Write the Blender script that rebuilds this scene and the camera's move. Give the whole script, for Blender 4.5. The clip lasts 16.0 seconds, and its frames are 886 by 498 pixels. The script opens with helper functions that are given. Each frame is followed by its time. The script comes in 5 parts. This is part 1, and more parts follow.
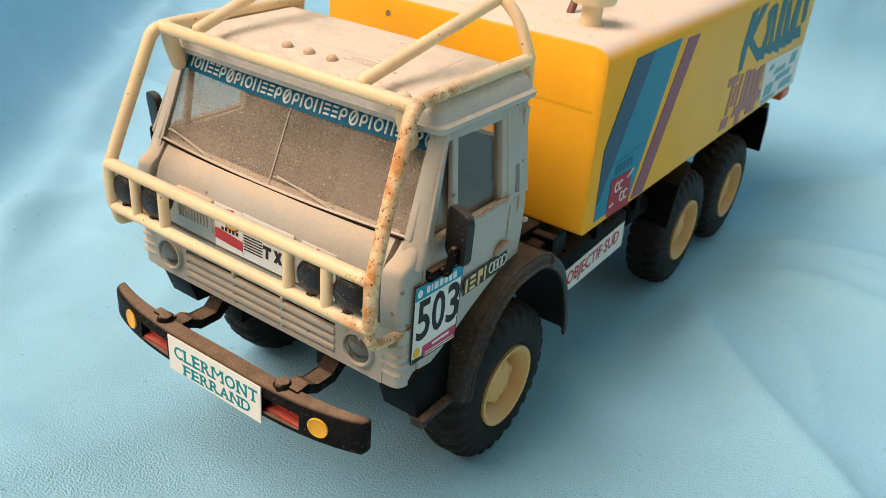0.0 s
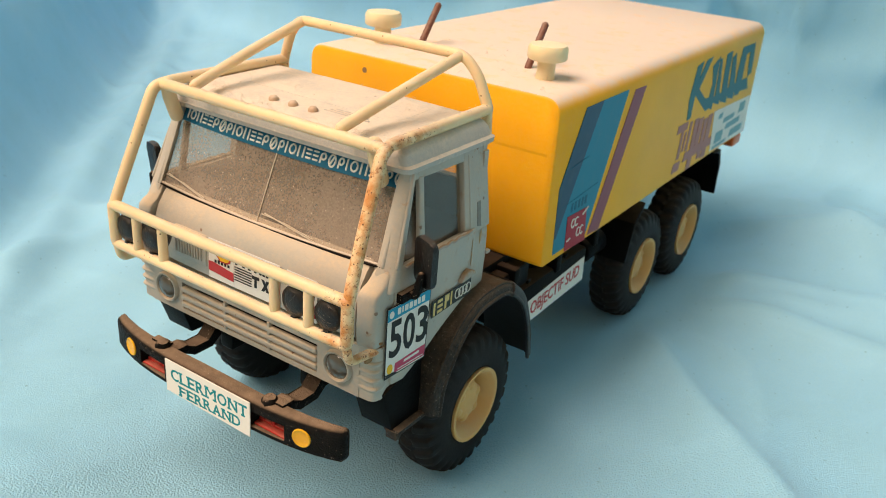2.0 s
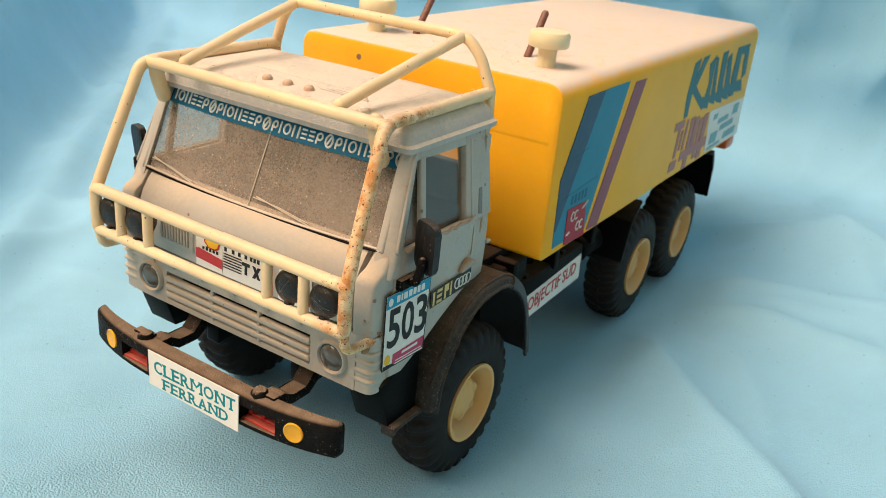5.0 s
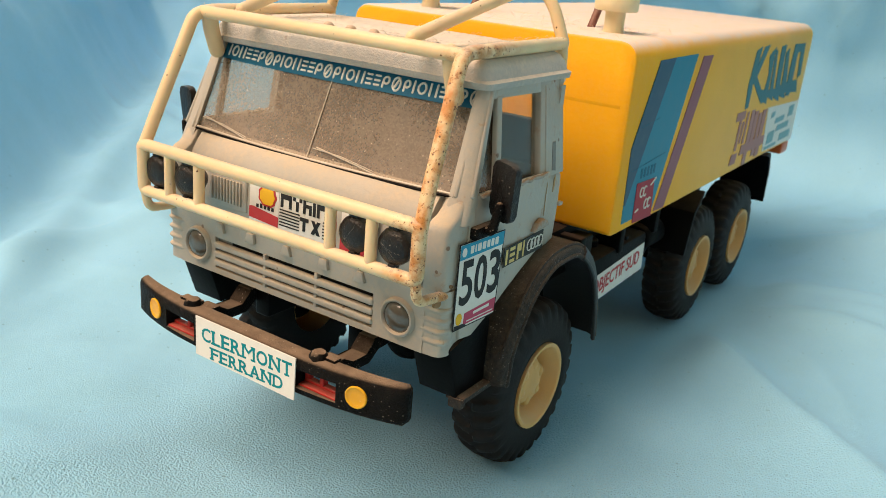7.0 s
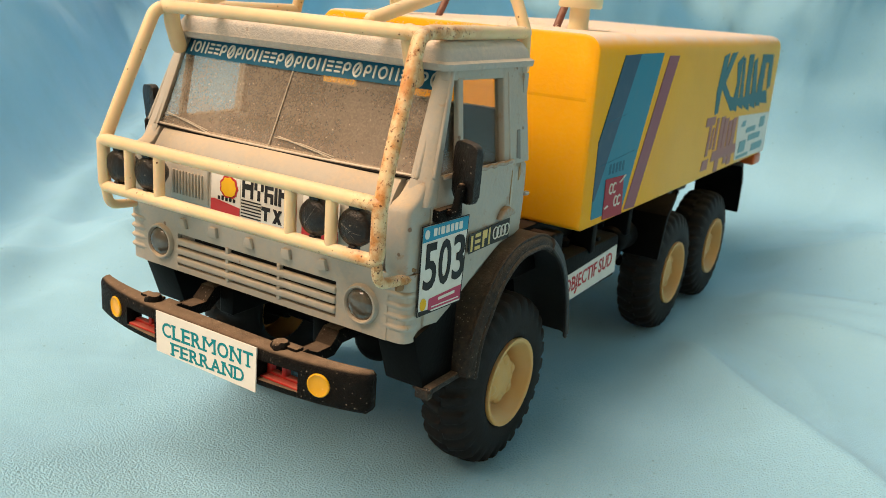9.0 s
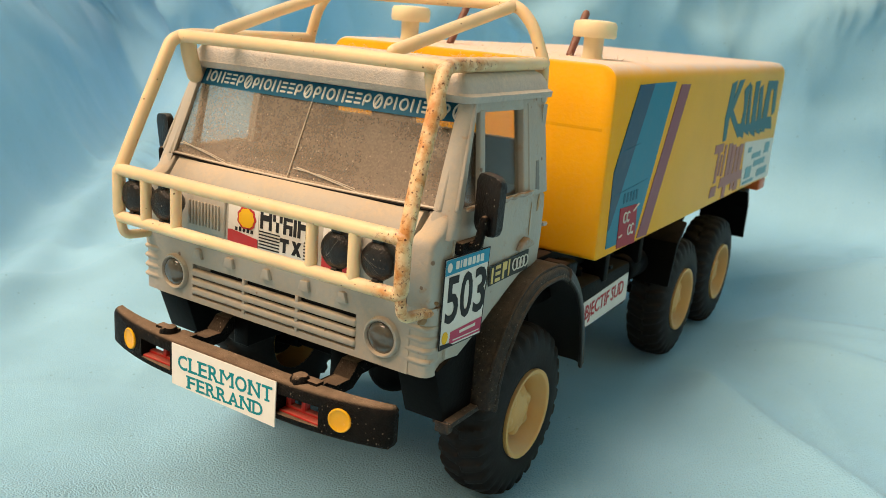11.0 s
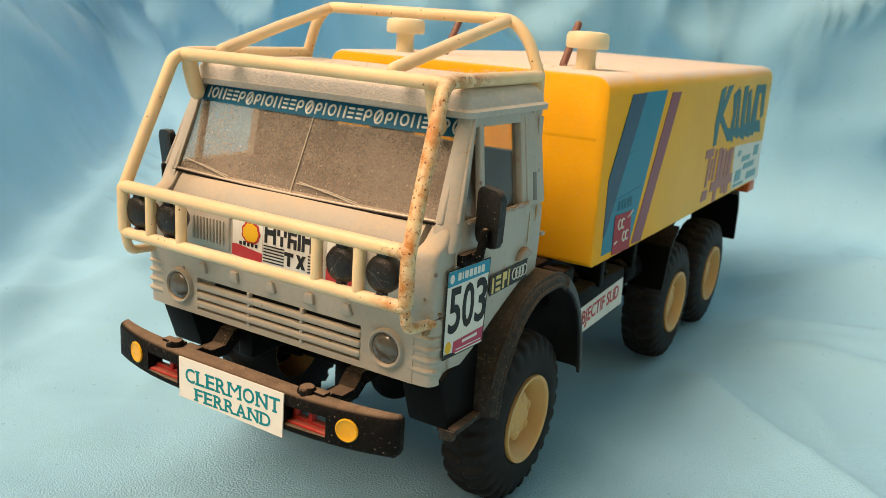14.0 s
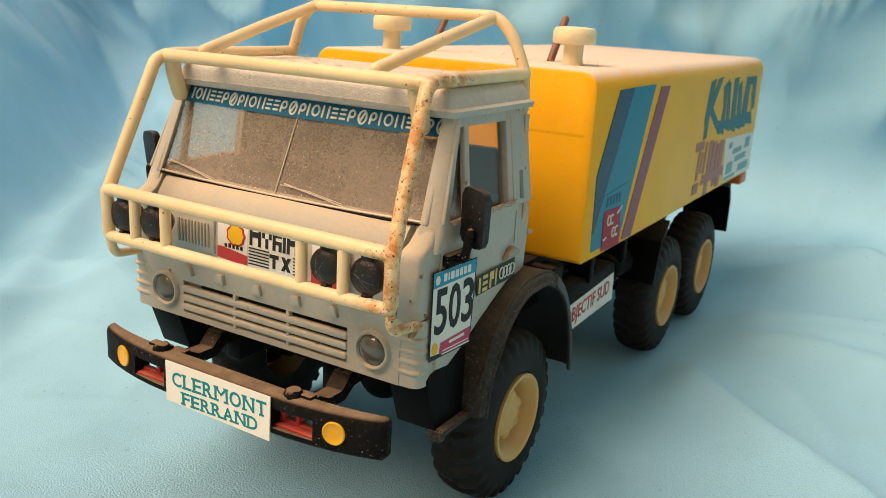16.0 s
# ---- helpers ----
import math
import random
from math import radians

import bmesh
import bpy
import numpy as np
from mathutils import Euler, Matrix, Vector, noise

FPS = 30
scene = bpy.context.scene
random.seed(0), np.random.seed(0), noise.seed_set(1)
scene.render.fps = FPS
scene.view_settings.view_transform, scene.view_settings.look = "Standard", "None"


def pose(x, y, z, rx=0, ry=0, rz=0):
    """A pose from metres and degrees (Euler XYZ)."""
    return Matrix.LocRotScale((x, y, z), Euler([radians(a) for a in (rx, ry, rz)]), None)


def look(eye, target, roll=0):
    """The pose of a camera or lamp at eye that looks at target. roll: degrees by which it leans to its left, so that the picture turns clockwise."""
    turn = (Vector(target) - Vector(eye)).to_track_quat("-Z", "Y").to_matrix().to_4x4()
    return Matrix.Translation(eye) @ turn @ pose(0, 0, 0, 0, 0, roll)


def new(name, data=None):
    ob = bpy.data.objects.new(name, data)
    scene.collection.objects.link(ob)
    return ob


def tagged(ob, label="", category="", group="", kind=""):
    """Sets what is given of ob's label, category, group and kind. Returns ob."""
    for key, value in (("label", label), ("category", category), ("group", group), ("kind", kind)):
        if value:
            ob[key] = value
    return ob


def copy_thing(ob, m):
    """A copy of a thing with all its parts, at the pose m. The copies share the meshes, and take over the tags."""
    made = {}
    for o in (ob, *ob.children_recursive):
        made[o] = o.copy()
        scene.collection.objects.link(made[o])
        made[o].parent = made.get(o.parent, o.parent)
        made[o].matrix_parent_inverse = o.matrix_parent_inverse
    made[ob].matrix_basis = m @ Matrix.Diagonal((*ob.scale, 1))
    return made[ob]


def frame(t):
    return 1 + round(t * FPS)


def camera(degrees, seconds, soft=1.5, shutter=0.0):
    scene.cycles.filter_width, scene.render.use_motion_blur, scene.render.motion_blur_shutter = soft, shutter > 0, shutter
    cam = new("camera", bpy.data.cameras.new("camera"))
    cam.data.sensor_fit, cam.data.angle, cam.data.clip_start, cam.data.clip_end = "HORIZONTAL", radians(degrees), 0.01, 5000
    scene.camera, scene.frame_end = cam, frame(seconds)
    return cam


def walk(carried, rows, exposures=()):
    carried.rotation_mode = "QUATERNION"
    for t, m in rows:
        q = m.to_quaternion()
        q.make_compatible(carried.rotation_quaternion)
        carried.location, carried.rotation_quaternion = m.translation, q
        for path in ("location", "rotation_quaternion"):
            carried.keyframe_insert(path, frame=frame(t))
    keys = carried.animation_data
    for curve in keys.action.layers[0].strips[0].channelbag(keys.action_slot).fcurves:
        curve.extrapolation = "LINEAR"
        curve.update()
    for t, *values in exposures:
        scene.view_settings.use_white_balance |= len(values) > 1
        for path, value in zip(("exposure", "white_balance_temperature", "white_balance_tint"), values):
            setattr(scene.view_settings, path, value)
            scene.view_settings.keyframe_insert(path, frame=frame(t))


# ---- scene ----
# Metres; the toy truck is about 0.18 m long, its nose looks along -y.
cam = camera(54.30, 16.0, soft=0.75)
cam.data.dof.use_dof, cam.data.dof.focus_distance, cam.data.dof.aperture_fstop = True, 0.115, 72
ROWS = [
    (0.0, 0.08181, -0.06678, 0.10188, 61.457, -4.166, 35.843),
    (0.5, 0.08526, -0.06902, 0.10228, 63.184, -3.881, 34.093),
    (1.0, 0.08645, -0.07159, 0.10549, 63.971, -3.661, 34.154),
    (1.5, 0.08990, -0.07498, 0.10692, 64.890, -4.040, 34.466),
    (2.0, 0.09247, -0.07748, 0.10550, 65.085, -3.925, 34.738),
    (2.5, 0.08948, -0.07471, 0.10120, 65.114, -4.578, 33.935),
    (3.0, 0.08908, -0.07409, 0.09855, 65.899, -5.152, 33.912),
    (3.5, 0.08840, -0.07310, 0.09758, 65.969, -5.028, 33.869),
    (3.7, 0.08754, -0.07349, 0.09780, 65.901, -5.217, 33.953),
    (5.8, 0.08813, -0.07796, 0.09875, 66.490, -4.942, 33.284),
    (6.0, 0.08722, -0.07823, 0.09769, 66.358, -4.990, 33.563),
    (6.5, 0.08461, -0.07774, 0.08859, 67.995, -4.282, 34.424),
    (7.0, 0.08065, -0.07728, 0.08051, 70.269, -4.776, 34.450),
    (7.5, 0.08143, -0.07729, 0.07890, 71.434, -4.487, 34.053),
    (8.0, 0.08243, -0.07932, 0.07688, 72.010, -4.208, 33.672),
    (8.5, 0.08399, -0.07729, 0.07570, 72.616, -4.032, 33.276),
    (9.0, 0.08407, -0.07593, 0.07282, 73.281, -4.175, 33.290),
    (9.2, 0.08299, -0.07634, 0.07202, 73.717, -4.342, 33.288),
    (11.3, 0.07999, -0.07700, 0.07415, 74.650, -4.204, 32.514),
    (11.5, 0.08021, -0.07686, 0.07412, 74.685, -4.121, 32.356),
    (12.0, 0.08033, -0.07626, 0.07268, 74.163, -4.316, 32.235),
    (12.5, 0.07992, -0.07837, 0.07448, 74.437, -3.831, 32.319),
    (13.0, 0.07812, -0.07921, 0.07529, 74.574, -3.746, 32.255),
    (13.5, 0.07965, -0.08000, 0.07647, 74.846, -3.726, 31.889),
    (14.0, 0.07969, -0.07968, 0.07602, 74.658, -3.723, 31.879),
    (14.5, 0.07963, -0.07881, 0.07463, 74.528, -3.718, 31.746),
    (15.0, 0.07972, -0.07874, 0.07541, 74.579, -3.655, 31.526),
    (15.5, 0.07927, -0.07893, 0.07571, 74.495, -3.646, 31.713),
    (16.0, 0.08043, -0.07809, 0.07709, 74.113, -3.101, 31.517),
]
walk(cam, [(t, pose(*place)) for t, *place in ROWS], exposures=[(0.0, 0.0, 5720, 10), (0.5, 0.0, 5920, 10), (1.0, 0.0, 6100, 10), (1.5, 0.0, 6120, 10), (2.5, 0.0, 5980, 10), (3.5, 0.02, 5930, 10), (6.5, 0.04, 6020, 10), (7.0, 0.04, 6040, 10), (8.0, 0.04, 6270, 10), (9.0, 0.04, 6420, 10), (11.5, 0.0, 6460, 10), (16.0, 0.0, 6460, 10)])

# ---------------------------------------------------------------- light
world = bpy.data.worlds.new("world")
scene.world = world
world.use_nodes = True
wn = world.node_tree.nodes
sky = wn.new("ShaderNodeTexSky")
sky.sky_type, sky.sun_disc = "NISHITA", False
sky.sun_elevation, sky.sun_rotation = radians(35), radians(250)
wn["Background"].inputs[1].default_value = 0.02
world.node_tree.links.new(sky.outputs[0], wn["Background"].inputs[0])


def window_lamp(name, at, target, w, h, watts, colour):
    data = bpy.data.lights.new(name, "AREA")
    data.shape, data.size, data.size_y, data.energy, data.color = "RECTANGLE", w, h, watts, colour
    ob = new(name, data)
    ob.matrix_world = look(at, target)
    return ob


window_lamp("skylight_daylight", (-0.52, -0.75, 1.5), (0.0, 0.02, 0.05), 1.25, 1.25, 56.5, (1.0, 0.70, 0.49))

# ---------------------------------------------------------------- materials
MM = 0.001


def material(name, rough=0.5, metal=0.0, spec=0.5):
    mat = bpy.data.materials.new(name)
    mat.use_nodes = True
    b = mat.node_tree.nodes["Principled BSDF"]
    b.inputs["Roughness"].default_value = rough
    b.inputs["Metallic"].default_value = metal
    b.inputs["Specular IOR Level"].default_value = spec
    return mat, mat.node_tree.nodes, mat.node_tree.links, b


def noise_tex(nodes, links, scale, detail=3.0, rough=0.55, kind="ShaderNodeTexNoise"):
    co = nodes.new("ShaderNodeNewGeometry")
    tex = nodes.new(kind)
    tex.inputs["Scale"].default_value = scale
    if kind == "ShaderNodeTexNoise":
        tex.inputs["Detail"].default_value, tex.inputs["Roughness"].default_value = detail, rough
    links.new(co.outputs["Position"], tex.inputs["Vector"])
    return tex


def ramp(nodes, links, src, lo, hi):
    r = nodes.new("ShaderNodeMapRange")
    r.interpolation_type = "SMOOTHSTEP"
    r.inputs["From Min"].default_value, r.inputs["From Max"].default_value = lo, hi
    links.new(src, r.inputs["Value"])
    return r.outputs["Result"]


def maths(nodes, links, op, a, b):
    n = nodes.new("ShaderNodeMath")
    n.operation = op
    for i, v in enumerate((a, b)):
        if isinstance(v, (int, float)):
            n.inputs[i].default_value = v
        else:
            links.new(v, n.inputs[i])
    return n.outputs[0]


def mixed(nodes, links, fac, a, b):
    m = nodes.new("ShaderNodeMix")
    m.data_type = "RGBA"
    for key, v in ((0, fac), (6, a), (7, b)):
        if isinstance(v, (int, float)):
            m.inputs[key].default_value = v
        elif isinstance(v, tuple):
            m.inputs[key].default_value = (*v, 1)
        else:
            links.new(v, m.inputs[key])
    return m.outputs[2]


def bumped(nodes, links, bsdf, height, strength, distance):
    b = nodes.new("ShaderNodeBump")
    b.inputs["Strength"].default_value, b.inputs["Distance"].default_value = strength, distance
    links.new(height, b.inputs["Height"])
    links.new(b.outputs[0], bsdf.inputs["Normal"])


def dotted(n, l, scale, density, size=0.3):
    """Scattered round dots of mixed size; density is a number or a socket from 0 to 1."""
    v = noise_tex(n, l, scale, kind="ShaderNodeTexVoronoi")
    pick = n.new("ShaderNodeSeparateColor")
    l.new(v.outputs["Color"], pick.inputs[0])
    wob = noise_tex(n, l, scale * 2.4, 2.0)
    d = maths(n, l, "ADD", v.outputs["Distance"], maths(n, l, "MULTIPLY", maths(n, l, "SUBTRACT", wob.outputs[0], 0.5), 0.35))
    big = maths(n, l, "MULTIPLY_ADD", pick.outputs[1], size)
    big.node.inputs[2].default_value = size * 0.4
    inside = maths(n, l, "MULTIPLY", maths(n, l, "SUBTRACT", big, d), 9.0)
    inside.node.use_clamp = True
    chosen = maths(n, l, "LESS_THAN", pick.outputs[0], density)
    return maths(n, l, "MULTIPLY", inside, chosen)


def plastic(name, colour, rough=0.45, dust=0.0, dust_colour=(0.40, 0.33, 0.25), film=0.0, specks=0.0, wear=0.12, spec=0.4, sss=0.0, rust=0.0, gritty=0.3, flat_only=False, lint=0.0):
    """Moulded plastic with blotches, dust that has settled on upward faces, a thin film of dust all over and dark specks."""
    mat, n, l, b = material(name, rough, 0.0, spec)
    big = noise_tex(n, l, 90, 4.0)
    fine = noise_tex(n, l, 1500, 2.0, 0.6)
    dark = tuple(c * (1 - wear) for c in colour)
    col = mixed(n, l, ramp(n, l, big.outputs[0], 0.3, 0.7), dark, colour)
    if dust or film:
        geo = n.new("ShaderNodeNewGeometry")
        sep = n.new("ShaderNodeSeparateXYZ")
        l.new(geo.outputs["Normal"], sep.inputs[0])
        up = ramp(n, l, sep.outputs[2], 0.55 if flat_only else 0.25, 0.95)
        patch = ramp(n, l, noise_tex(n, l, 260, 5.0, 0.65).outputs[0], 0.2, 0.75)
        grain = ramp(n, l, fine.outputs[0], 0.3, 0.75)
        amount = maths(n, l, "MULTIPLY", up, maths(n, l, "MULTIPLY_ADD", patch, 0.5))
        amount.node.inputs[2].default_value = 0.5
        amount = maths(n, l, "MULTIPLY", amount, dust)
        veil = maths(n, l, "MULTIPLY", maths(n, l, "MULTIPLY", patch, grain), film)
        fac = n.new("ShaderNodeMath")
        fac.operation, fac.use_clamp = "ADD", True
        l.new(amount, fac.inputs[0])
        l.new(veil, fac.inputs[1])
        col = mixed(n, l, fac.outputs[0], col, dust_colour)
        rr = n.new("ShaderNodeMapRange")
        rr.inputs["To Min"].default_value, rr.inputs["To Max"].default_value = rough, 0.9
        l.new(fac.outputs[0], rr.inputs["Value"])
        l.new(rr.outputs[0], b.inputs["Roughness"])
    if rust:
        place = n.new("ShaderNodeNewGeometry")
        xyz = n.new("ShaderNodeSeparateXYZ")
        l.new(place.outputs["Position"], xyz.inputs[0])
        side = ramp(n, l, xyz.outputs[0], 0.019, 0.0255)
        spot = ramp(n, l, noise_tex(n, l, 300, 5.0, 0.68).outputs[0], 0.58, 0.68)
        col = mixed(n, l, maths(n, l, "MULTIPLY", maths(n, l, "MULTIPLY", spot, side), rust), col, (0.38, 0.20, 0.075))
    if specks:
        density = 0.03
        if rust:
            density = maths(n, l, "MULTIPLY_ADD", side, 0.10)
            density.node.inputs[2].default_value = 0.02
        col = mixed(n, l, maths(n, l, "MULTIPLY", dotted(n, l, 800, density, 0.26), specks), col, (0.16, 0.07, 0.025))
    if lint:
        col = mixed(n, l, maths(n, l, "MULTIPLY", dotted(n, l, 2900, 0.2 * lint, 0.27), 0.6), col, (0.38, 0.31, 0.24))
    l.new(col, b.inputs["Base Color"])
    if sss:
        b.inputs["Subsurface Weight"].default_value = sss
        b.inputs["Subsurface Radius"].default_value = (1.0, 0.6, 0.3)
        b.inputs["Subsurface Scale"].default_value = 0.0012
    grit = noise_tex(n, l, 3600, 2.0, 0.7)
    bumped(n, l, b, maths(n, l, "ADD", fine.outputs[0], maths(n, l, "MULTIPLY", grit.outputs[0], gritty)), 0.12 + 0.3 * gritty, 0.00025)
    return mat


def rusty_plastic(name, colour):
    """Cream plastic with rust-brown stains and pits that gather on one side of the cage."""
    mat, n, l, b = material(name, 0.42, 0.0, 0.4)
    geo = n.new("ShaderNodeNewGeometry")
    sep = n.new("ShaderNodeSeparateXYZ")
    l.new(geo.outputs["Position"], sep.inputs[0])
    front = ramp(n, l, sep.outputs[1], 0.030, 0.017)
    big = noise_tex(n, l, 110, 4.0)
    col = mixed(n, l, ramp(n, l, big.outputs[0], 0.3, 0.7), tuple(c * 0.86 for c in colour), colour)
    low = ramp(n, l, sep.outputs[2], 0.050, 0.043)
    stain = ramp(n, l, noise_tex(n, l, 420, 4.0, 0.6).outputs[0], 0.36, 0.66)
    edge = maths(n, l, "MULTIPLY", ramp(n, l, sep.outputs[0], 0.020, 0.0245), front)
    strong = maths(n, l, "MULTIPLY_ADD", low, 0.1)
    strong.node.inputs[2].default_value = 0.88
    col = mixed(n, l, maths(n, l, "MULTIPLY", maths(n, l, "MULTIPLY", stain, edge), strong), col, (0.52, 0.20, 0.03))
    crust = ramp(n, l, noise_tex(n, l, 1500, 5.0, 0.7).outputs[0], 0.55, 0.63)
    col = mixed(n, l, maths(n, l, "MULTIPLY", maths(n, l, "MULTIPLY", crust, edge), 0.7), col, (0.27, 0.08, 0.012))
    density = maths(n, l, "MULTIPLY_ADD", edge, 0.4)
    density.node.inputs[2].default_value = 0.035
    col = mixed(n, l, maths(n, l, "MULTIPLY", dotted(n, l, 2300, density, 0.29), 0.95), col, (0.10, 0.03, 0.006))
    upz = n.new("ShaderNodeSeparateXYZ")
    l.new(geo.outputs["Normal"], upz.inputs[0])
    dust = maths(n, l, "MULTIPLY", ramp(n, l, upz.outputs[2], 0.5, 1.0), 0.35)
    col = mixed(n, l, dust, col, (0.64, 0.59, 0.50))
    l.new(col, b.inputs["Base Color"])
    b.inputs["Subsurface Weight"].default_value = 0.25
    b.inputs["Subsurface Radius"].default_value = (1.0, 0.6, 0.3)
    b.inputs["Subsurface Scale"].default_value = 0.001
    bumped(n, l, b, big.outputs[0], 0.15, 0.0006)
    return mat


def paper(name, colour, rough=0.5, grime=0.25):
    mat, n, l, b = material(name, rough, 0.0, 0.18)
    t = noise_tex(n, l, 420, 5.0, 0.65)
    col = mixed(n, l, maths(n, l, "MULTIPLY", ramp(n, l, t.outputs[0], 0.45, 0.75), grime), colour, tuple(c * 0.6 + 0.08 for c in colour))
    l.new(col, b.inputs["Base Color"])
    return mat


def glass(name, haze, tint=(0.75, 0.8, 0.82), dust=(0.30, 0.255, 0.20)):
    """Clear plastic pane with dust lying on it."""
    mat, n, l, b = material(name, 0.9)
    b.inputs["Base Color"].default_value = (*dust, 1)
    clear = n.new("ShaderNodeBsdfTransparent")
    clear.inputs[0].default_value = (*tint, 1)
    shine = n.new("ShaderNodeBsdfGlossy")
    shine.inputs["Roughness"].default_value = 0.12
    lw = n.new("ShaderNodeLayerWeight")
    cube = maths(n, l, "POWER", lw.outputs["Facing"], 3.0)
    gloss = maths(n, l, "MULTIPLY_ADD", cube, 0.35)
    gloss.node.inputs[2].default_value = 0.04
    pane = n.new("ShaderNodeMixShader")
    l.new(gloss, pane.inputs[0])
    l.new(clear.outputs[0], pane.inputs[1])
    l.new(shine.outputs[0], pane.inputs[2])
    cloud = ramp(n, l, noise_tex(n, l, 120, 5.0, 0.6).outputs[0], 0.25, 0.75)
    cell = n.new("ShaderNodeSeparateColor")
    l.new(noise_tex(n, l, 4200, kind="ShaderNodeTexVoronoi").outputs["Color"], cell.inputs[0])
    f = maths(n, l, "MULTIPLY", maths(n, l, "MULTIPLY_ADD", cloud, 0.3), haze)
    f.node.inputs[0].links[0].from_node.inputs[2].default_value = 0.7
    g = maths(n, l, "MULTIPLY_ADD", cell.outputs[0], 0.26)
    g.node.inputs[2].default_value = 0.8
    f = maths(n, l, "MULTIPLY", f, g)
    if haze > 0.3:
        v = noise_tex(n, l, 1800, kind="ShaderNodeTexVoronoi")
        pick = n.new("ShaderNodeSeparateColor")
        l.new(v.outputs["Color"], pick.inputs[0])
        bits = maths(n, l, "MULTIPLY", ramp(n, l, v.outputs["Distance"], 0.30, 0.08), ramp(n, l, pick.outputs[1], 0.5, 0.9))
        f = maths(n, l, "MAXIMUM", f, maths(n, l, "MULTIPLY", bits, 0.8))
        l.new(mixed(n, l, bits, dust, (0.66, 0.58, 0.47)), b.inputs["Base Color"])
    out = n.new("ShaderNodeMixShader")
    l.new(f, out.inputs[0])
    l.new(pane.outputs[0], out.inputs[1])
    l.new(b.outputs[0], out.inputs[2])
    l.new(out.outputs[0], n["Material Output"].inputs["Surface"])
    return mat


def cloth_material():
    """Pale blue vinyl-like cloth with a pebbled grain."""
    mat, n, l, b = material("blue_cloth", 0.7, 0.0, 0.3)
    big = noise_tex(n, l, 9, 3.0)
    mid = noise_tex(n, l, 60, 4.0)
    col = mixed(n, l, ramp(n, l, big.outputs[0], 0.3, 0.7), (0.262, 0.545, 0.765), (0.292, 0.58, 0.80))
    col = mixed(n, l, maths(n, l, "MULTIPLY", ramp(n, l, mid.outputs[0], 0.4, 0.7), 0.25), col, (0.238, 0.488, 0.635))
    fleck = ramp(n, l, noise_tex(n, l, 1700, 2.0, 0.6).outputs[0], 0.30, 0.62)
    col = mixed(n, l, maths(n, l, "MULTIPLY", fleck, 0.12), col, (0.42, 0.66, 0.76))
    col = mixed(n, l, maths(n, l, "MULTIPLY", dotted(n, l, 620, 0.16, 0.17), 0.45), col, (0.10, 0.22, 0.30))
    l.new(col, b.inputs["Base Color"])
    b.inputs["Sheen Weight"].default_value, b.inputs["Sheen Roughness"].default_value = 0.12, 0.4
    grain = noise_tex(n, l, 2900, 1.5, 0.5)
    fine = noise_tex(n, l, 4200, 1.0, 0.5)
    soft = noise_tex(n, l, 35, 3.0, 0.5)
    spot = n.new("ShaderNodeSeparateXYZ")
    l.new(n.new("ShaderNodeNewGeometry").outputs["Position"], spot.inputs[0])
    worn = maths(n, l, "MULTIPLY_ADD", maths(n, l, "MULTIPLY", ramp(n, l, spot.outputs[1], 0.10, 0.02), ramp(n, l, spot.outputs[0], -0.045, -0.01)), 0.78)
    worn.node.inputs[2].default_value = 0.07
    h = maths(n, l, "ADD", maths(n, l, "MULTIPLY", grain.outputs[0], worn), maths(n, l, "MULTIPLY", soft.outputs[0], 0.7))
    h = maths(n, l, "ADD", h, maths(n, l, "MULTIPLY", fine.outputs[0], 0.12))
    bumped(n, l, b, h, 0.65, 0.001)
    return mat


GREY = plastic("grey_cab_plastic", (0.44, 0.435, 0.395), 0.38, dust=0.85, dust_colour=(0.56, 0.475, 0.345), film=0.55, gritty=0.4, specks=0.75, rust=0.4)
ROOF = plastic("dusty_roof_plastic", (0.50, 0.49, 0.46), 0.6, dust=0.95, dust_colour=(0.70, 0.62, 0.515), film=0.6, specks=0.4, gritty=1.4)
CREAM = plastic("cream_plastic", (0.82, 0.73, 0.47), 0.4, dust=0.3, dust_colour=(0.68, 0.63, 0.52), film=0.1, sss=0.2)
RIM = plastic("warm_cream_plastic", (0.76, 0.46, 0.16), 0.4, dust=0.3, dust_colour=(0.62, 0.52, 0.38), film=0.12, sss=0.2)
REAR_GUARD = plastic("worn_black_plastic", (0.022, 0.023, 0.024), 0.4, dust=0.6, dust_colour=(0.12, 0.09, 0.065), film=0.08)
CAGE = rusty_plastic("rusted_cream_plastic", (0.85, 0.67, 0.40))
YELLOW = plastic("yellow_plastic", (0.95, 0.47, 0.008), 0.35, dust=1.35, dust_colour=(0.68, 0.585, 0.505), film=0.05, wear=0.05, sss=0.15, spec=0.14, gritty=0.0)
BLACK = plastic("black_plastic", (0.004, 0.0042, 0.0045), 0.45, dust=0.45, dust_colour=(0.14, 0.105, 0.08), film=0.01, spec=0.05, flat_only=True)
DUSTY = plastic("dusty_black_plastic", (0.008, 0.008, 0.008), 0.45, dust=0.95, dust_colour=(0.27, 0.20, 0.14), film=0.03, spec=0.05, gritty=2.0, flat_only=True, lint=1.0)
FENDER = plastic("dusty_fender_plastic", (0.012, 0.011, 0.010), 0.55, dust=0.75, dust_colour=(0.17, 0.12, 0.08), film=0.4, gritty=2.0, lint=1.3)
LENS_BLACK = plastic("black_lamp_cover", (0.008, 0.008, 0.009), 0.28, dust=0.25, dust_colour=(0.2, 0.17, 0.14), film=0.08, spec=0.35, gritty=1.0, lint=0.5)
